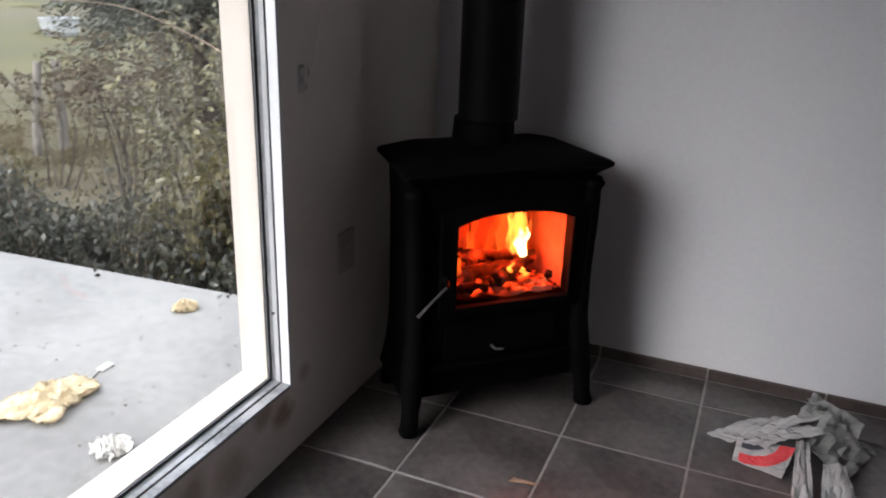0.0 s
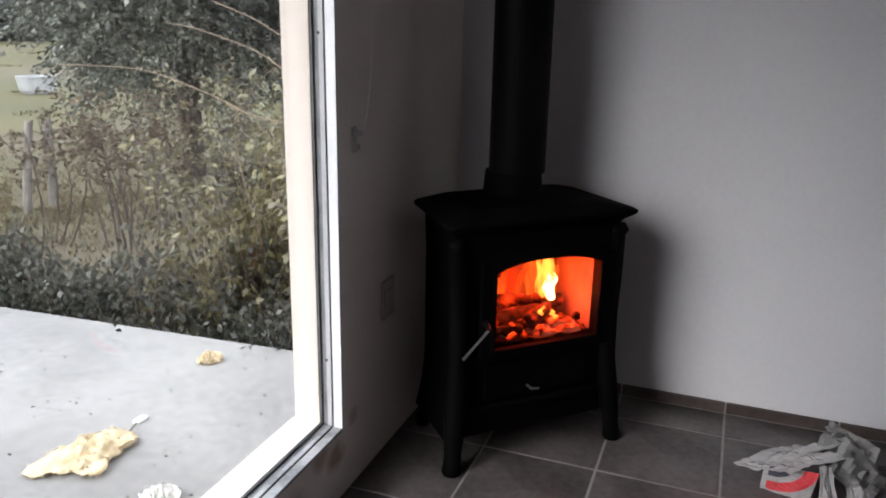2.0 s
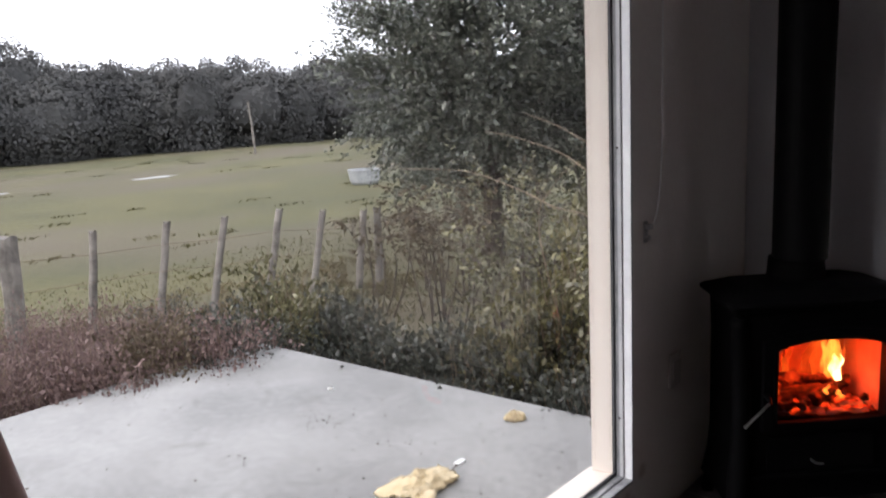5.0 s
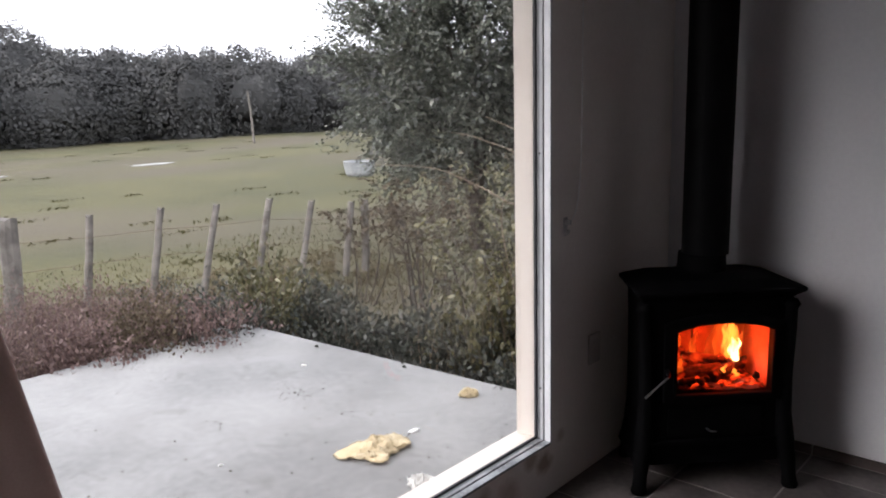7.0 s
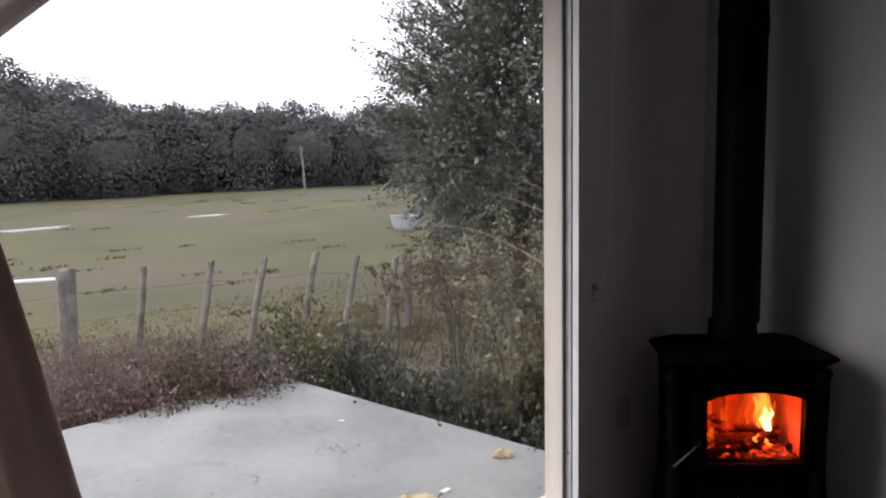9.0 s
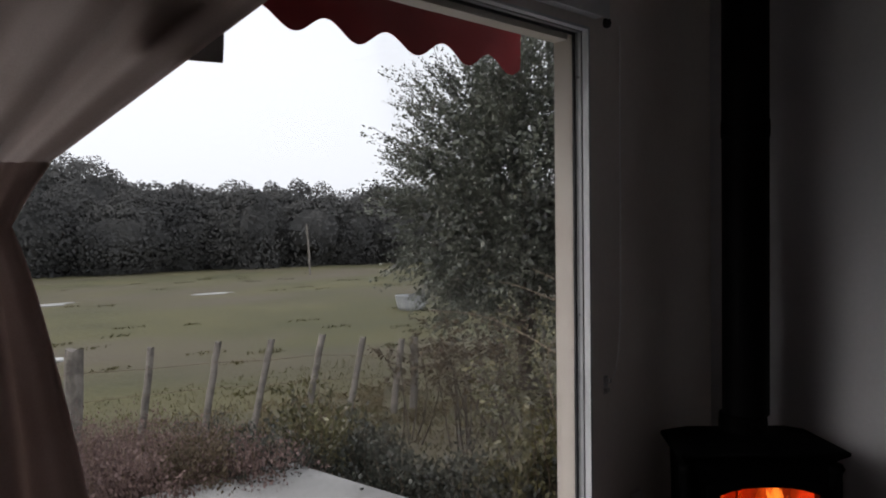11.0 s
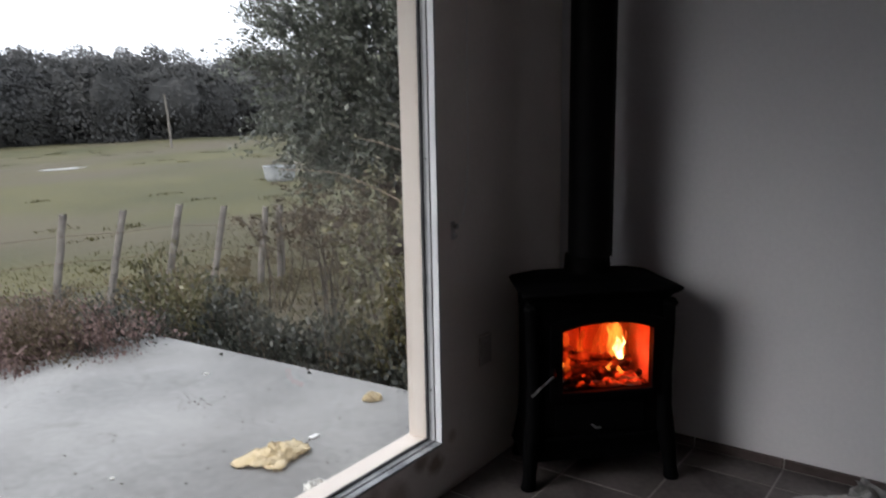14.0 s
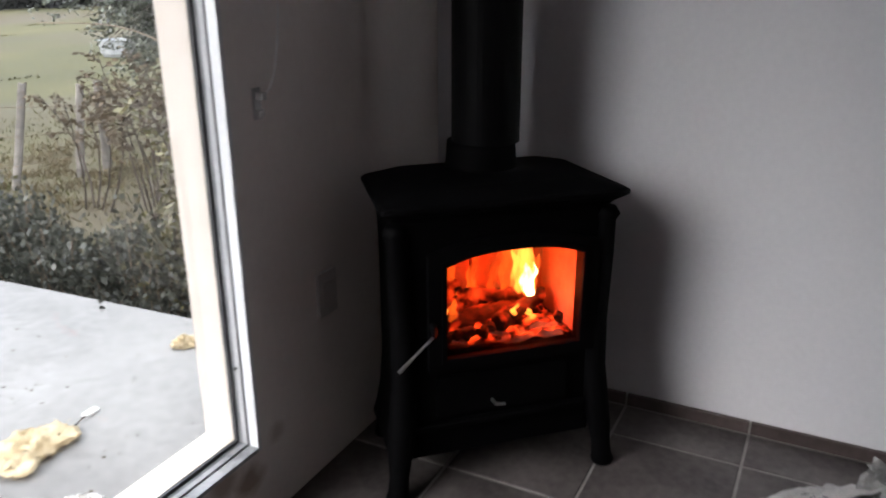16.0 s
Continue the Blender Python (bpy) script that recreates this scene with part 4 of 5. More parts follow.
def newspaper():
    """Crumpled newspaper left on the tiles: a folded page, a crushed heap, a colour page and a torn strip."""
    n = thing("crumpled_newspaper", "crumpled grey newspaper with a red colour page on the tiles", "newspaper", (0, 0, 0))

    def page(name, a, b, c, d, amp, seed, mats, rows=18, cols=22, pick=None, label=""):
        a, b, c, d = (Vector(p) for p in (a, b, c, d))
        nrm = (b - a).cross(d - a).normalized()
        bm = bmesh.new()

        def f(u, v):
            p = (a * (1 - u) + b * u) * (1 - v) + (d * (1 - u) + c * u) * v
            w = noise.noise(Vector((u * 3.1 + seed, v * 2.7, seed))) + 0.6 * abs(noise.noise(Vector((u * 6.3, v * 5.9 + seed, 1)))) - 0.2
            p = p + nrm * amp * w
            p.z = max(0.0015, p.z)
            return p

        sheet(bm, cols, rows, f)
        if pick:
            bm.faces.ensure_lookup_table()
            for i, face in enumerate(bm.faces):
                face.material_index = pick((i % cols + 0.5) / cols, (i // cols + 0.5) / rows)
        thicken(bm, 0.0012)
        return part(name, bm, mats, n, label)

    bars = lambda u, v: 1 if (int(v * 54) % 3 == 0 and 0.1 < u < 0.9 and (0.14 < v < 0.22 or 0.60 < v < 0.68) and (u * 7.3 + int(v * 54) * 0.37) % 1 > 0.25) else 0
    page("folded_page", (0.158, 1.606, 0.030), (0.300, 1.540, 0.066), (0.440, 1.625, 0.110), (0.300, 1.705, 0.070), 0.016, 1.3, [PAPER, PAPER_DARK], 54, 40, bars, "grey newsprint page")
    page("folded_page", (0.215, 1.660, 0.020), (0.300, 1.600, 0.080), (0.430, 1.690, 0.112), (0.330, 1.745, 0.050), 0.014, 4.1, [PAPER], label="grey newsprint page")
    ring = lambda u, v: math.hypot(u - 0.22, 0.85 * (v - 1.0))
    colour = lambda u, v: 0 if u < 0.10 else 1 if 0.52 < ring(u, v) < 0.80 else (2 if ring(u, v) < 0.34 else 0)
    page("colour_page", (0.232, 1.552, 0.002), (0.352, 1.520, 0.004), (0.372, 1.560, 0.075), (0.236, 1.575, 0.060), 0.008, 2.2, [PAPER, PAPER_RED, PAPER_DARK], 40, 48, colour, "page printed red and dark blue")
    page("torn_strip", (0.372, 1.400, 0.003), (0.425, 1.405, 0.003), (0.402, 1.590, 0.085), (0.372, 1.585, 0.080), 0.016, 7.7, [PAPER], label="pale torn paper strip")
    page("torn_strip", (0.440, 1.420, 0.002), (0.530, 1.445, 0.002), (0.490, 1.570, 0.055), (0.440, 1.560, 0.050), 0.014, 9.2, [PAPER], label="pale torn paper strip")
    for k, (a, b, c, d, amp) in enumerate((
            ((0.365, 1.690, 0.040), (0.470, 1.600, 0.015), (0.530, 1.700, 0.110), (0.405, 1.770, 0.135), 0.042),
            ((0.400, 1.600, 0.070), (0.495, 1.555, 0.010), (0.560, 1.680, 0.030), (0.440, 1.690, 0.140), 0.036),
            ((0.395, 1.745, 0.130), (0.450, 1.660, 0.125), (0.565, 1.700, 0.010), (0.500, 1.800, 0.012), 0.034))):
        page("crushed_page", a, b, c, d, amp, 5.3 + 2.9 * k, [PAPER_GREY], 9, 10, label="crushed grey newsprint")
    page("crushed_flap", (0.385, 1.740, 0.085), (0.420, 1.720, 0.122), (0.452, 1.775, 0.100), (0.415, 1.800, 0.075), 0.012, 3.4, [PAPER], 10, 10)


newspaper()


# ---- fence, field and woods ----
def fence():
    f = thing("pasture_fence", "leaning weathered wooden fence posts with wire", "fence", (0, 0, 0))
    rng = random.Random(21)
    tops = []
    for x, y, top, lean, r in ((-7.0, 1.58, 0.375, 0.05, 0.085), (-7.1, 2.37, 0.29, 0.14, 0.040), (-6.95, 3.05, 0.288, 0.21, 0.040), (-6.66, 3.53, 0.288, 0.28, 0.040),
                               (-6.55, 4.13, 0.288, 0.29, 0.042), (-6.46, 4.65, 0.21, 0.28, 0.040), (-6.44, 5.24, 0.13, 0.18, 0.042), (-6.40, 5.42, 0.14, 0.05, 0.050), (-7.15, 0.7, 0.29, 0.08, 0.04), (-7.2, -0.2, 0.29, 0.05, 0.04)):
        g = ground_height(x, y) - 0.08
        bm = bmesh.new()
        rings = []
        for k in range(7):
            t = k / 6
            cy = y - lean * (1 - t) + rng.uniform(-0.006, 0.006)
            rings.append([(x + r * (1.05 - 0.12 * t) * math.cos(a * math.pi / 5) * rng.uniform(0.9, 1.08), cy + r * (1.05 - 0.12 * t) * math.sin(a * math.pi / 5) * rng.uniform(0.9, 1.08), g + (top - g) * t + (0.015 * math.cos(a) if k == 6 else 0)) for a in range(10)])
        loft(bm, rings)
        part("post", bm, WEATHERED, f, "thick weathered gate post" if r > 0.08 else "")
        tops.append((x, y, top, g, lean))
    order = sorted(tops, key=lambda p: p[1])
    for frac in (0.30, 0.55, 0.80):
        bm = bmesh.new()
        pts = [(x + 0.04, y - lean * (1 - frac), g + (top - g) * frac) for x, y, top, g, lean in order]
        tube(bm, pts, 0.003, 5)
        part("wire", bm, DRY_STEM, f)
    g = thing("field_gate", "white painted tubular gate rail at the fence post", "gate", (0, 0, 0))
    bm = bmesh.new()
    tube(bm, [(-6.95, 1.46, 0.30), (-7.0, 0.9, 0.33), (-7.05, -1.0, 0.34)], 0.022, 8)
    part("rail", bm, PLASTIC, g)
    bm = bmesh.new()
    tube(bm, [(-6.99, 1.02, -0.95), (-6.99, 1.02, 0.325)], 0.022, 8)
    part("upright", bm, PLASTIC, g)


fence()


def tub():
    x, y = -15.4, 13.55
    bm = bmesh.new()
    rings = []
    for z, r in ((0, 0.34), (0.08, 0.40), (0.34, 0.44), (0.40, 0.46), (0.41, 0.44), (0.30, 0.40)):
        rings.append([(r * math.cos(k * math.pi / 10), 0.72 * r * math.sin(k * math.pi / 10), z) for k in range(20)])
    loft(bm, rings)
    single("water_trough", bm, TROUGH, "grey-white plastic water trough standing in the pasture", "trough", at=(x, y, ground_height(x, y) + 0.0), turn=40)


tub()


def pole():
    bm = bmesh.new()
    x, y = -31.6, 21.5
    tube(bm, [(x, y, GROUND - 0.3), (x - 0.03, y - 0.06, 0.7), (x - 0.07, y - 0.13, 1.72)], [0.06, 0.055, 0.045], 8)
    single("pole", bm, WEATHERED, "grey wooden pole standing before the woods", "pole")


pole()


def puddle(cx, cy, rx, ry, seed):
    bm = bmesh.new()
    z = max(ground_height(cx + rx * a, cy + ry * b) for a in (-1, 0, 1) for b in (-1, 0, 1)) + 0.012
    ring = []
    for k in range(40):
        a = k * math.pi / 20
        w = 0.8 + 0.5 * noise.noise(Vector((math.cos(a) * 1.6 + seed, math.sin(a) * 1.6, 0)))
        ring.append((cx + rx * w * math.cos(a), cy + ry * w * math.sin(a)))
    loft(bm, [[(x, y, z - 0.2) for x, y in ring], [(x, y, z) for x, y in ring]])
    # pale base colour paints in the sky's reflection on the water
    m = bpy.data.materials.get("sky_tinted_water") or material("sky_tinted_water", (0.30, 0.30, 0.29), (0.42, 0.41, 0.40), rough=0.35, scale=2, fine=8, bump=0.02)
    single("puddle", bm, m, "shallow puddle in the pasture, the sky's reflection put into its colour", "puddle", group="puddles")


puddle(-25.5, 6.9, 0.5, 1.3, 1.0)
puddle(-25.0, 12.6, 0.3, 1.0, 4.0)


def lying(centres, normals, size, rng):
    """Leaf clumps lying across the normals, as an (n, 4, 3) array."""
    nn = normals + 0.40 * rng.normal(size=normals.shape)
    nn /= np.linalg.norm(nn, axis=1)[:, None]
    a = np.cross(nn, rng.normal(size=nn.shape))
    a /= np.linalg.norm(a, axis=1)[:, None] + 1e-9
    b = np.cross(nn, a)
    L = (size * rng.uniform(0.5, 1.2, len(nn)))[:, None] / 2
    return np.stack([centres - a * L, centres - b * L * 0.8, centres + a * L, centres + b * L * 0.8], axis=1)


def far_woods():
    """A belt of low dark woodland beyond the field, taller to the south."""
    rng = np.random.default_rng(7)
    out = []
    for k in range(300):
        t = rng.uniform(0, 1)
        row = rng.integers(0, 3)
        bx, by = -48.7 + 14.9 * t ** 1.5 - row * 3.4 + rng.normal(0, 0.7), -24 + 78 * t + rng.normal(0, 0.7)
        h = rng.uniform(3.5, 4.9) + row * 0.5
        h += row * 1.15 * min(1.0, max(0.0, (21 - by) / 5))
        w = rng.uniform(1.3, 2.6)
        n = 2300
        d = rng.normal(size=(n, 3)); d /= np.linalg.norm(d, axis=1)[:, None]
        d[:, 2] = np.where(d[:, 2] < -0.75, -d[:, 2], d[:, 2])
        bumps = rng.normal(size=(14, 3)); bumps /= np.linalg.norm(bumps, axis=1)[:, None]
        lobe = np.max(d @ bumps.T, axis=1)
        size = 0.72 + 0.32 * np.clip((lobe - 0.72) / 0.28, 0, 1) ** 0.7
        r = size * rng.uniform(0.90, 1.03, n)
        c = np.stack([bx + d[:, 0] * w * r, by + d[:, 1] * w * 1.15 * r, GROUND + h * 0.38 + d[:, 2] * h * 0.64 * r], axis=1)
        c[:, 2] = np.maximum(c[:, 2], GROUND + 0.05)
        toward = d + 0.9 * (bumps[np.argmax(d @ bumps.T, axis=1)] - d) * -1.0
        out.append(lying(c, toward, 0.21, rng))
        # a closed inner mass behind the leaves
        U, V = np.meshgrid(np.linspace(0, 2 * np.pi, 17), np.linspace(0, np.pi, 11))
        q = np.stack([np.cos(U) * np.sin(V), np.sin(U) * np.sin(V), np.cos(V)], -1)
        lq = 0.60 * (1 + 0.14 * np.sin(q[..., 0] * 5 + k) * np.cos(q[..., 1] * 4 + 2 * k) + 0.09 * np.sin(q[..., 1] * 8 + 2 * k) * np.sin(q[..., 2] * 6 + k))
        q = np.stack([bx + q[..., 0] * w * lq, by + q[..., 1] * w * 1.2 * lq, GROUND + h * 0.52 + q[..., 2] * h * 0.52 * lq], -1)
        out.append(np.stack([q[:-1, :-1], q[1:, :-1], q[1:, 1:], q[:-1, 1:]], 2).reshape(-1, 4, 3))
    ob = new("far_woods", quads("far_woods", np.concatenate(out), LEAF_FAR))
    tagged(ob, "dark grey-green woodland belt beyond the pasture", "woods", kind="stuff")


far_woods()


# ---- trees and shrubs ----
def limb(bm, a, b, r0, r1, rng, bend=0.15):
    a, b = Vector(a), Vector(b)
    L = (b - a).length
    off = Vector((rng.normal(0, 1), rng.normal(0, 1), rng.normal(0, 0.5))) * bend * L * 0.4
    pts = [a.lerp(b, t) + off * math.sin(math.pi * t) for t in (0, 0.25, 0.5, 0.75, 1)]
    tube(bm, pts, [r0 + (r1 - r0) * t for t in (0, 0.25, 0.5, 0.75, 1)], 7)
    return pts


def big_tree(x, y, seed):
    rng = np.random.default_rng(seed)
    g = ground_height(x, y)
    t = thing("evergreen_tree", "dense dark evergreen tree with small leathery leaves", "tree", (x, y, g))
    bm = bmesh.new()
    limb(bm, (0, 0, -0.1), (0.1, -0.1, 3.4), 0.16, 0.06, rng, 0.05)
    for k in range(16):
        a = k * 2.4
        z0 = 0.5 + 0.18 * k
        L = rng.uniform(1.1, 1.8) * (1 - 0.02 * k)
        limb(bm, (0.02 * math.cos(a), 0.02 * math.sin(a), z0), (L * math.cos(a), L * math.sin(a), z0 + rng.uniform(0.3, 0.9)), 0.05, 0.012, rng)
    part("trunk", bm, BARK, t)
    # sprays of twigs from the crown's inside to its uneven outside
    cents, dirs, twigs = [], [], bmesh.new()
    for k in range(640):
        d = rng.normal(size=3); d /= np.linalg.norm(d)
        if d[2] < -0.75:
            continue
        lump = 1 + 0.16 * math.sin(4 * d[0] + 3 * d[2] + seed) + 0.12 * math.sin(7 * d[1] - 5 * d[2]) + rng.normal(0, 0.09)
        tip = np.array([1.88 * d[0] * lump, 1.88 * d[1] * lump, 2.75 + 2.65 * d[2] * lump])
        base = np.array([tip[0] * 0.68, tip[1] * 0.68, 2.6 + (tip[2] - 2.6) * 0.72])
        way = tip - base
        for q in range(8):
            w = way * rng.uniform(0.5, 1.05) + rng.normal(0, 0.15, 3)
            m = 28
            s = rng.uniform(0.15, 1.0, m)[:, None]
            p = base + w * s + rng.normal(0, 0.020, (m, 3))
            cents.append(p); dirs.append(np.repeat((w / np.linalg.norm(w))[None], m, 0))
        if k % 2 == 0:
            tube(twigs, [tuple(base), tuple(base + way * 0.55 + rng.normal(0, 0.05, 3)), tuple(tip)], [0.010, 0.006, 0.002], 4)
    inner = rng.normal(size=(16000, 3)); inner /= np.linalg.norm(inner, axis=1)[:, None]
    inner *= (rng.uniform(0.15, 0.80, 16000) ** 0.6)[:, None]
    inner = inner * np.array([1.75, 1.75, 2.3]) + np.array([0, 0, 2.75])
    v = np.concatenate([leaves(np.concatenate(cents), 0.050, rng, 0.52, along=np.concatenate(dirs)), leaves(inner, 0.10, rng, 0.5)])
    ob = new("crown", quads("crown", v, LEAF_TREE)); ob.parent = t
    part("twigs", twigs, BARK, t)["kind"] = "stuff"
    return t


big_tree(-6.35, 7.55, 3)
big_tree(-4.2, 9.6, 5)


def cane_shrub(x, y, seed, n, top, mat, name, label, leaf=0.042, twigs=9, per=13, spread=0.30, bare=0.42, thick=0.006, droop=0.5):
    """Arching canes with leafy side twigs in their upper part."""
    rng = np.random.default_rng(seed)
    g = ground_height(x, y)
    s = thing(name, label, "shrub", (x, y, g), group="shrubs by the terrace")
    bm = bmesh.new()
    cents, dirs = [], []
    for k in range(n):
        a = rng.uniform(0, 2 * math.pi)
        r = spread * math.sqrt(rng.uniform(0, 1))
        h = (top - g) * rng.uniform(0.66, 1.02)
        p0 = Vector((0.5 * r * math.cos(a), 0.5 * r * math.sin(a), -0.05))
        p1 = p0 + Vector((0.75 * r * math.cos(a) + rng.normal(0, 0.16), 0.75 * r * math.sin(a) + rng.normal(0, 0.16), h))
        pts = limb(bm, p0, p1, thick, thick * 0.3, rng, 0.16)
        for q in range(twigs):
            t = bare + (1 - bare) * (q + rng.uniform(0, 1)) / twigs
            i = min(3, int(t * 4))
            p = np.array(pts[i].lerp(pts[i + 1], t * 4 - i))
            b = a + rng.normal(0, 1.3)
            L = rng.uniform(0.10, 0.30) * (1.25 - 0.6 * t)
            tip = p + np.array([L * math.cos(b), L * math.sin(b), L * rng.uniform(-0.25, 0.75)])
            tube(bm, [tuple(p), tuple((p + tip) / 2 + np.array([0, 0, 0.12 * L])), tuple(tip)], [thick * 0.4, thick * 0.3, thick * 0.12], 4)
            u = rng.uniform(0.1, 1.1, per)[:, None]
            cents.append(p + (tip - p) * u + rng.normal(0, 0.020, (per, 3)))
            dirs.append(np.repeat(((tip - p) / L)[None], per, 0))
    part("stems", bm, BARK, s)
    ob = new("foliage", quads("foliage", leaves(np.concatenate(cents), leaf, rng, 0.5, droop=droop, along=np.concatenate(dirs)), mat))
    ob.parent = s
    return s


def mound_shrub(x, y, seed, r, top, mat, name, label, leaf=0.026, n=2600, slim=0.6, stems=26):
    """A low mound of small leaves on many fine stems."""
    rng = np.random.default_rng(seed)
    g = ground_height(x, y)
    H = top - g
    s = thing(name, label, "shrub", (x, y, g), group="low shrubs by the terrace")
    bm = bmesh.new()
    cents, dirs = [], []
    for k in range(stems):
        a, q = rng.uniform(0, 2 * math.pi), math.sqrt(rng.uniform(0, 1))
        tip = np.array([r * q * math.cos(a) * 1.1, r * q * math.sin(a) * 1.1, H * (1 - 0.45 * q * q) * rng.uniform(0.8, 1.12)])
        base = np.array([tip[0] * 0.25, tip[1] * 0.25, 0.0])
        tube(bm, [tuple(base), tuple(base * 0.4 + tip * 0.6 + rng.normal(0, 0.02, 3)), tuple(tip)], [0.005, 0.003, 0.0012], 4)
        m = n // stems
        w = tip - base
        t = rng.uniform(0.30, 1.0, m)[:, None]
        cents.append(base + w * t + rng.normal(0, 0.045, (m, 3)))
        dirs.append(np.repeat((w / np.linalg.norm(w))[None], m, 0))
    part("stems", bm, DRY_STEM, s)
    c = np.concatenate(cents)
    ob = new("foliage", quads("foliage", leaves(c, leaf, rng, slim, along=np.concatenate(dirs)), mat))
    ob.parent = s
    return s


def planting():
    rng = random.Random(31)
    # leafy canes beyond the terrace's side
    k = 0
    for x, y, top in ((-1.55, 3.05, 0.80), (-2.05, 3.55, 0.95), (-2.0, 2.75, 0.45), (-2.6, 3.2, 0.80), (-2.75, 3.95, 0.95), (-3.2, 3.55, 0.75), (-3.8, 3.75, 0.70), (-3.5, 4.5, 0.95), (-4.5, 4.3, 0.72), (-1.4, 3.9, 1.05), (-5.1, 4.1, 0.55), (-2.2, 4.6, 1.1), (-4.9, 5.2, 0.62), (-4.2, 5.3, 0.75), (-3.5, 5.5, 0.85), (-5.5, 5.3, 0.55), (-2.9, 5.2, 1.0), (-4.6, 6.2, 0.7)):
        k += 1
        brown = x < -4.4 or k == 7
        open_stems = x < -2.3
        cane_shrub(x, y, 100 + k, 5 if open_stems else 10, top, LEAF_BROWN if brown else LEAF_OLIVE if k % 3 == 0 else LEAF_SHRUB, "cane_shrub",
                   "tall shrub with bare dark stems and brown withering leaves" if brown else "tall shrub with bare dark stems and sparse olive leaves" if open_stems else "bushy shrub with drooping pale olive leaves",
                   leaf=0.048 if open_stems else 0.052, per=10 if open_stems else 12, twigs=9 if open_stems else 13, bare=0.60 if open_stems else 0.30,
                   thick=0.010 if open_stems else 0.006, droop=0.5 if open_stems else 1.1)
    for k, (x, y, top) in enumerate(((-1.55, 2.72, 0.30), (-2.35, 2.62, 0.22), (-2.05, 2.68, 0.34), (-2.20, 2.95, 0.60))):
        mound_shrub(x, y, 270 + k, 0.34, top, LEAF_YELLOW, "leafy_shrub", "bushy shrub with broad yellow-green leaves", leaf=0.046, n=1700, slim=0.5, stems=34)
    # low dark shrubs along the terrace's side
    for k in range(11):
        x = -1.15 - 0.24 * k
        y = 2.10 - 0.06 * (-1.75 - x) + 0.33 + 0.14 * math.sin(k * 2.1)
        mound_shrub(x, y, 300 + k, rng.uniform(0.26, 0.40), (0.10, -0.02, 0.14, -0.10)[k % 4] + rng.uniform(-0.08, 0.05), LEAF_LOW, "low_shrub", "low dark green shrub at the edge of the terrace", leaf=0.036, n=2000)
    for k, (x, y, r, top) in enumerate(((-4.18, 2.38, 0.40, 0.34), (-4.55, 2.62, 0.36, 0.24), (-3.72, 2.52, 0.30, 0.16))):
        mound_shrub(x, y, 460 + k, r, top, LEAF_SHRUB if k < 2 else LEAF_LOW, "leafy_shrub", "loose rounded shrub with dull olive leaves by the terrace corner", leaf=0.044, n=1800, slim=0.5, stems=30)
    # reddish heath beyond the terrace's far edge
    for k in range(20):
        x, y = -4.30 - 0.5 * (k % 2) - rng.uniform(0, 0.25), -2.3 + 0.215 * k + rng.uniform(-0.08, 0.08)
        green = k == 19
        mound_shrub(x, y, 500 + k, rng.uniform(0.38, 0.50), rng.uniform(0.02, 0.18), LEAF_LOW if green else LEAF_HEATH, "low_shrub" if green else "heath_shrub",
                    "low dark green shrub at the edge of the terrace" if green else "low reddish-brown heath shrub beyond the terrace", leaf=0.026, n=5200, slim=0.42, stems=48)
    for k, (x, y) in enumerate(((-4.05, 1.30), (-3.98, 1.78), (-4.02, 0.95), (-3.86, 1.62))):
        mound_shrub(x, y, 650 + k, 0.42, (0.12, 0.13, 0.06, 0.10)[k], LEAF_LOW if k == 1 else LEAF_BROWN if k == 0 else LEAF_HEATH, "low_shrub", "low dark green shrub overhanging the corner of the terrace" if k == 1 else "low brownish-red shrub overhanging the corner of the terrace", leaf=0.030, n=8000, stems=60)
    for k in range(9):
        x, y = -5.4 - rng.uniform(0, 0.7), -2.0 + 0.5 * k + rng.uniform(-0.1, 0.1)
        mound_shrub(x, y, 700 + k, rng.uniform(0.38, 0.5), rng.uniform(-0.22, -0.08), LEAF_HEATH, "heath_shrub", "low reddish-brown heath shrub beyond the terrace", leaf=0.026, n=2400, slim=0.4, stems=34)


planting()


def stalks():
    """Long dry arching stalks among the shrubs."""
    for pts in (((-1.20, 2.48, -0.55), (-1.36, 2.36, 0.62), (-1.71, 2.30, 1.005), (-2.05, 2.30, 1.133), (-2.29, 2.32, 1.171)),
                ((-1.30, 2.46, -0.55), (-1.50, 2.28, 0.62), (-1.83, 2.20, 0.83), (-2.10, 2.20, 0.925), (-2.36, 2.20, 0.98), (-2.80, 2.20, 0.98)),
                ((-1.15, 2.46, -0.55), (-1.34, 2.26, 0.85), (-1.66, 2.20, 1.144), (-1.95, 2.20, 1.26)),
                ((-1.95, 2.75, -0.55), (-2.20, 2.66, 0.55), (-2.08, 2.62, 0.86), (-1.90, 2.60, 1.00))):
        p = [Vector(q) for q in pts]
        bm = bmesh.new()
        curve = []
        for i in range(len(p) - 1):
            a, b, c, d = p[max(i - 1, 0)], p[i], p[i + 1], p[min(i + 2, len(p) - 1)]
            for k in range(6):
                t = k / 6
                curve.append(0.5 * (2 * b + (c - a) * t + (2 * a - 5 * b + 4 * c - d) * t * t + (3 * b - a - 3 * c + d) * t ** 3))
        curve.append(p[-1])
        tube(bm, curve, [0.0042 - 0.0026 * i / len(curve) for i in range(len(curve))], 5)
        single("dry_stalk", bm, DRY_STEM, "long dry arching grass stalk among the shrubs", "stalk", group="dry stalks")


stalks()


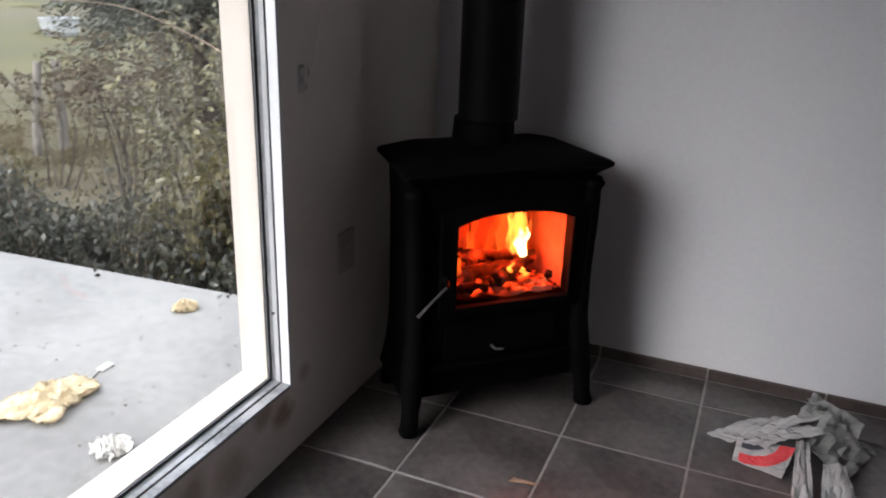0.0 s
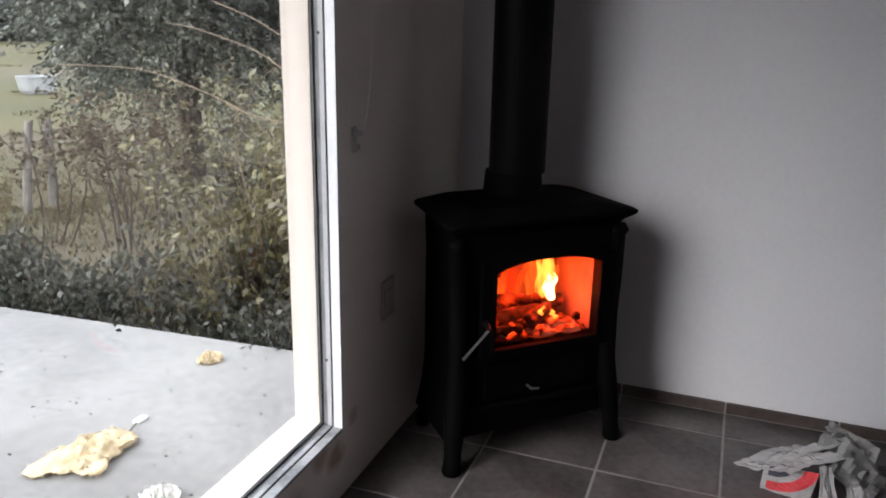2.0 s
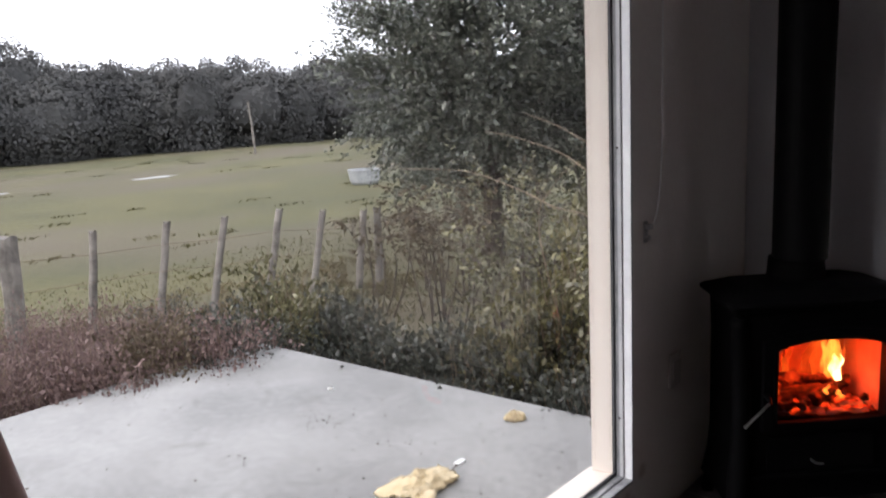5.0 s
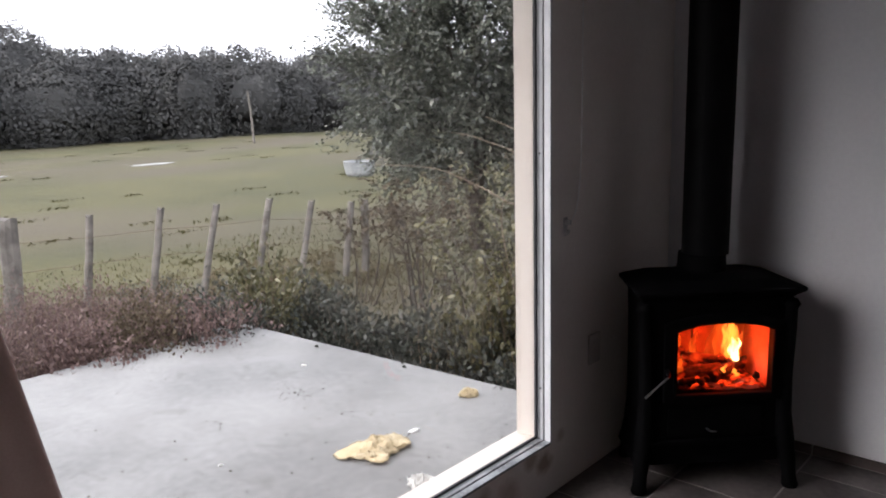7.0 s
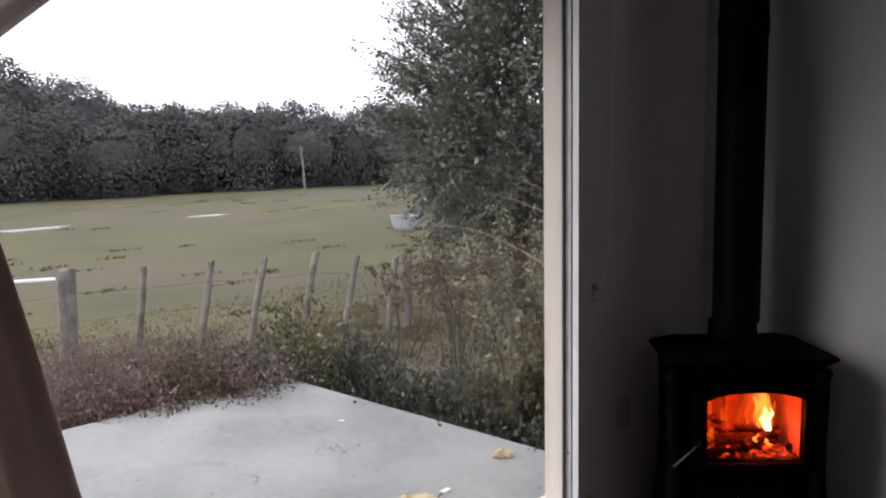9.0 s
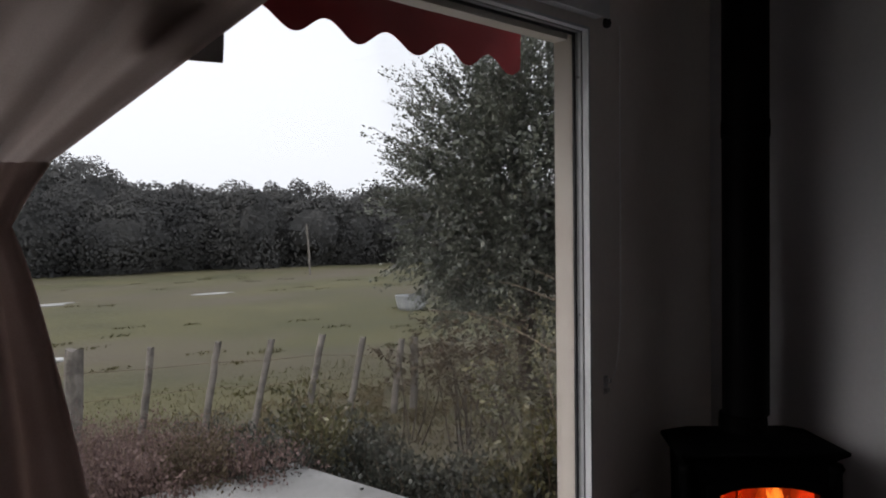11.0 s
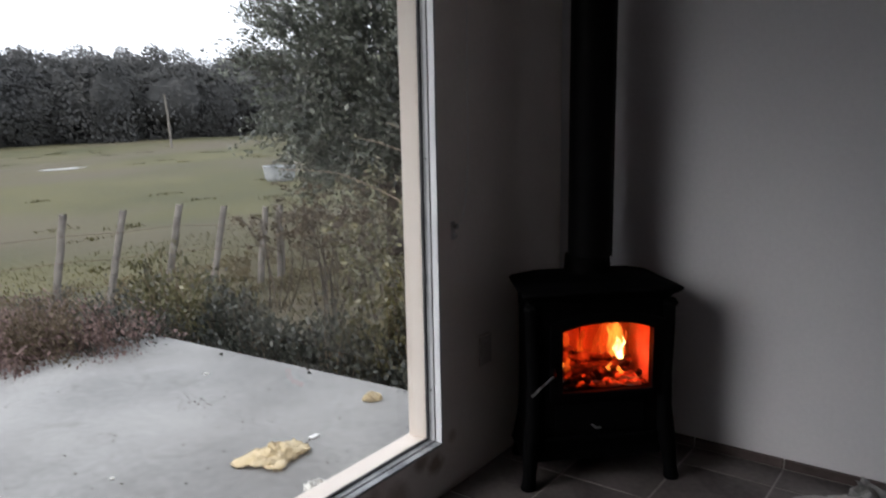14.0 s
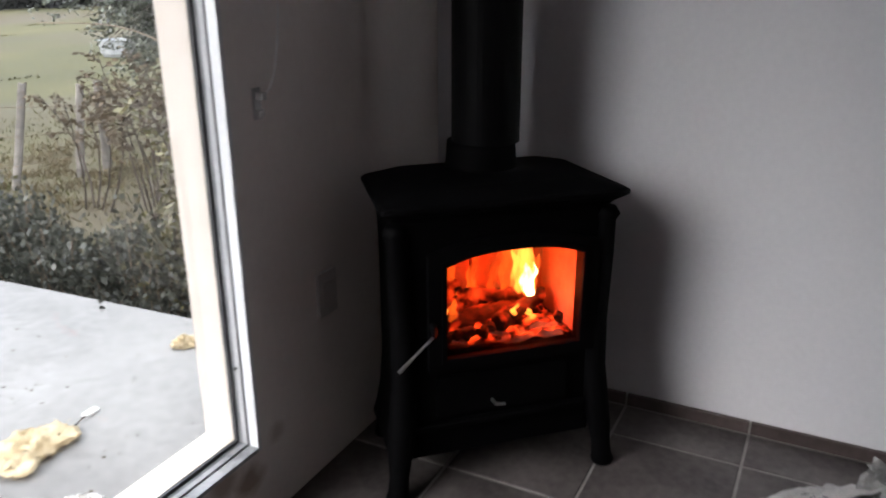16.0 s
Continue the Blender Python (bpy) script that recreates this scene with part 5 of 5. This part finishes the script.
def grass():
    rng = np.random.default_rng(12)
    n = 14000
    r = rng.uniform(0, 1, n)
    x = -4.2 - 6.0 * r ** 1.2
    y = rng.uniform(-3.0, 13.0, n)
    keep = ~((x > -4.1) & (y < 2.1))
    x, y = x[keep], y[keep]
    z = np.array([ground_height(a, b) for a, b in zip(x, y)])
    h = rng.uniform(0.015, 0.05, len(x)) * (1 + 1.2 * (rng.uniform(0, 1, len(x)) > 0.95)) * np.clip(1.25 - 0.06 * (-4.2 - x), 0.3, 1.2)
    lean = rng.normal(0, 0.35, (len(x), 2)) * h[:, None]
    ang = rng.uniform(0, 6.28, len(x))
    w = 0.006 + 0.004 * rng.uniform(0, 1, len(x))
    dx, dy = np.cos(ang) * w, np.sin(ang) * w
    p = np.stack([x, y, z], 1)
    v = np.stack([p - np.stack([dx, dy, 0 * x], 1), p + np.stack([dx, dy, 0 * x], 1), p + np.stack([lean[:, 0] + dx * 0.2, lean[:, 1] + dy * 0.2, h], 1), p + np.stack([lean[:, 0] - dx * 0.2, lean[:, 1] - dy * 0.2, h], 1)], 1)
    tagged(new("grass", quads("grass", v, GRASS_BLADE)), "short rough pasture grass", "grass", kind="stuff")


grass()


def dry_grass():
    """Rough brown grass along the foot of the fence."""
    rng = np.random.default_rng(44)
    n = 15000
    x = rng.uniform(-8.0, -5.2, n) + rng.normal(0, 0.3, n)
    y = rng.uniform(-1.5, 6.4, n)
    tuft = np.sin(x * 5.1 + 2 * np.sin(y * 3.3)) * np.sin(y * 4.3 + x) > -0.1
    x, y = x[tuft], y[tuft]
    p = np.stack([x, y, [ground_height(a, b) + 0.03 for a, b in zip(x, y)]], 1)
    d = np.stack([rng.normal(0, 0.6, len(x)), rng.normal(0, 0.6, len(x)), np.full(len(x), 0.9)], 1)
    tagged(new("dry_grass", quads("dry_grass", leaves(p, 0.11, rng, 0.10, along=d), DRY_BLADE)), "rough brown dry grass along the fence", "grass", kind="stuff")


dry_grass()


def tussocks():
    """Coarse dark tufts scattered over the pasture."""
    rng = np.random.default_rng(19)
    out = []
    for k in range(120):
        x = -8.5 - 26 * rng.uniform(0, 1) ** 1.2
        y = 1.0 + (-x) * rng.uniform(-0.35, 1.05)
        z = ground_height(x, y)
        n = 34
        p = np.stack([x + rng.normal(0, 0.10, n), y + rng.normal(0, 0.22, n), np.full(n, z + 0.02)], 1)
        d = np.stack([rng.normal(0, 0.5, n), rng.normal(0, 0.5, n), np.full(n, 0.8)], 1)
        out.append(leaves(p, 0.085, rng, 0.25, along=d))
    tagged(new("tussocks", quads("tussocks", np.concatenate(out), TUSSOCK)), "coarse dark grass tufts in the pasture", "grass", kind="stuff")
    bm = bmesh.new()
    for k in range(16):
        x, y = -4.1 - rng.uniform(0, 1.0), rng.uniform(-1.2, 1.9)
        a, L = rng.uniform(0, 6.28), rng.uniform(0.15, 0.35)
        z = 0.06 + rng.uniform(-0.05, 0.05)
        tube(bm, [(x, y, z - 0.15), (x + 0.4 * L * math.cos(a), y + 0.4 * L * math.sin(a), z), (x + L * math.cos(a), y + L * math.sin(a), z - 0.06)], [0.0035, 0.003, 0.0015], 4)
    single("dead_twigs", bm, DRY_STEM, "pale dead twigs sticking out of the heath", "twigs", kind="stuff")


tussocks()


# ---- floor tiles and skirting ----
PITCH, GAP = 0.3345, 0.007
TX, TY = -0.2055, 1.4670


def tiles():
    floor = single("floor", boxes(((WEST, SOUTH, -0.2), (EAST, NORTH, -0.0025))), GROUT, "floor of dark grey-brown ceramic tiles with pale grout", "floor", kind="structure")
    cache = {}
    i0, i1 = math.floor((WEST - TX) / PITCH), math.ceil((EAST - TX) / PITCH)
    j0, j1 = math.floor((SOUTH - TY) / PITCH), math.ceil((NORTH - TY) / PITCH)
    for i in range(i0, i1):
        for j in range(j0, j1):
            x0, x1 = max(WEST + 0.002, TX + i * PITCH + GAP / 2), min(EAST, TX + (i + 1) * PITCH - GAP / 2)
            y0, y1 = max(SOUTH, TY + j * PITCH + GAP / 2), min(NORTH - 0.012, TY + (j + 1) * PITCH - GAP / 2)
            if x1 - x0 < 0.01 or y1 - y0 < 0.01:
                continue
            key = (round(x1 - x0, 3), round(y1 - y0, 3))
            if key not in cache:
                w, d = (x1 - x0) / 2, (y1 - y0) / 2
                bm = bmesh.new()
                ring = lambda e, z: [(-w + e, -d + e, z), (w - e, -d + e, z), (w - e, d - e, z), (-w + e, d - e, z)]
                loft(bm, [ring(0, -0.008), ring(0, -0.0015), ring(0.002, 0.0)])
                cache[key] = finish("floor_tile", bm, TILE)
            ob = new("floor_tile", cache[key])
            ob.parent = floor
            ob.location = ((x0 + x1) / 2, (y0 + y1) / 2, 0)


tiles()


def skirting():
    base = thing("baseboard", "brown ceramic skirting tiles along the white wall", "baseboard", (0, 0, 0), kind="structure")
    part("grout_strip", boxes(((WEST, NORTH - 0.006, -0.002), (EAST, NORTH, 0.035))), GROUT, base)
    bm = bmesh.new()
    w = (PITCH - 0.006) / 2
    ring = lambda e, y: [(-w + e, y, 0.001 + e), (w - e, y, 0.001 + e), (w - e, y, 0.038 - e), (-w + e, y, 0.038 - e)]
    loft(bm, [ring(0, 0.0), ring(0, -0.009), ring(0.002, -0.011)])
    me = finish("skirting_tile", bm, SKIRT)
    i = math.floor((WEST - TX) / PITCH) + 1
    while TX + (i + 1) * PITCH < EAST:
        ob = new("skirting_tile", me)
        ob.parent = base
        ob.location = (TX + (i + 0.5) * PITCH, NORTH - 0.001, 0)
        i += 1


skirting()
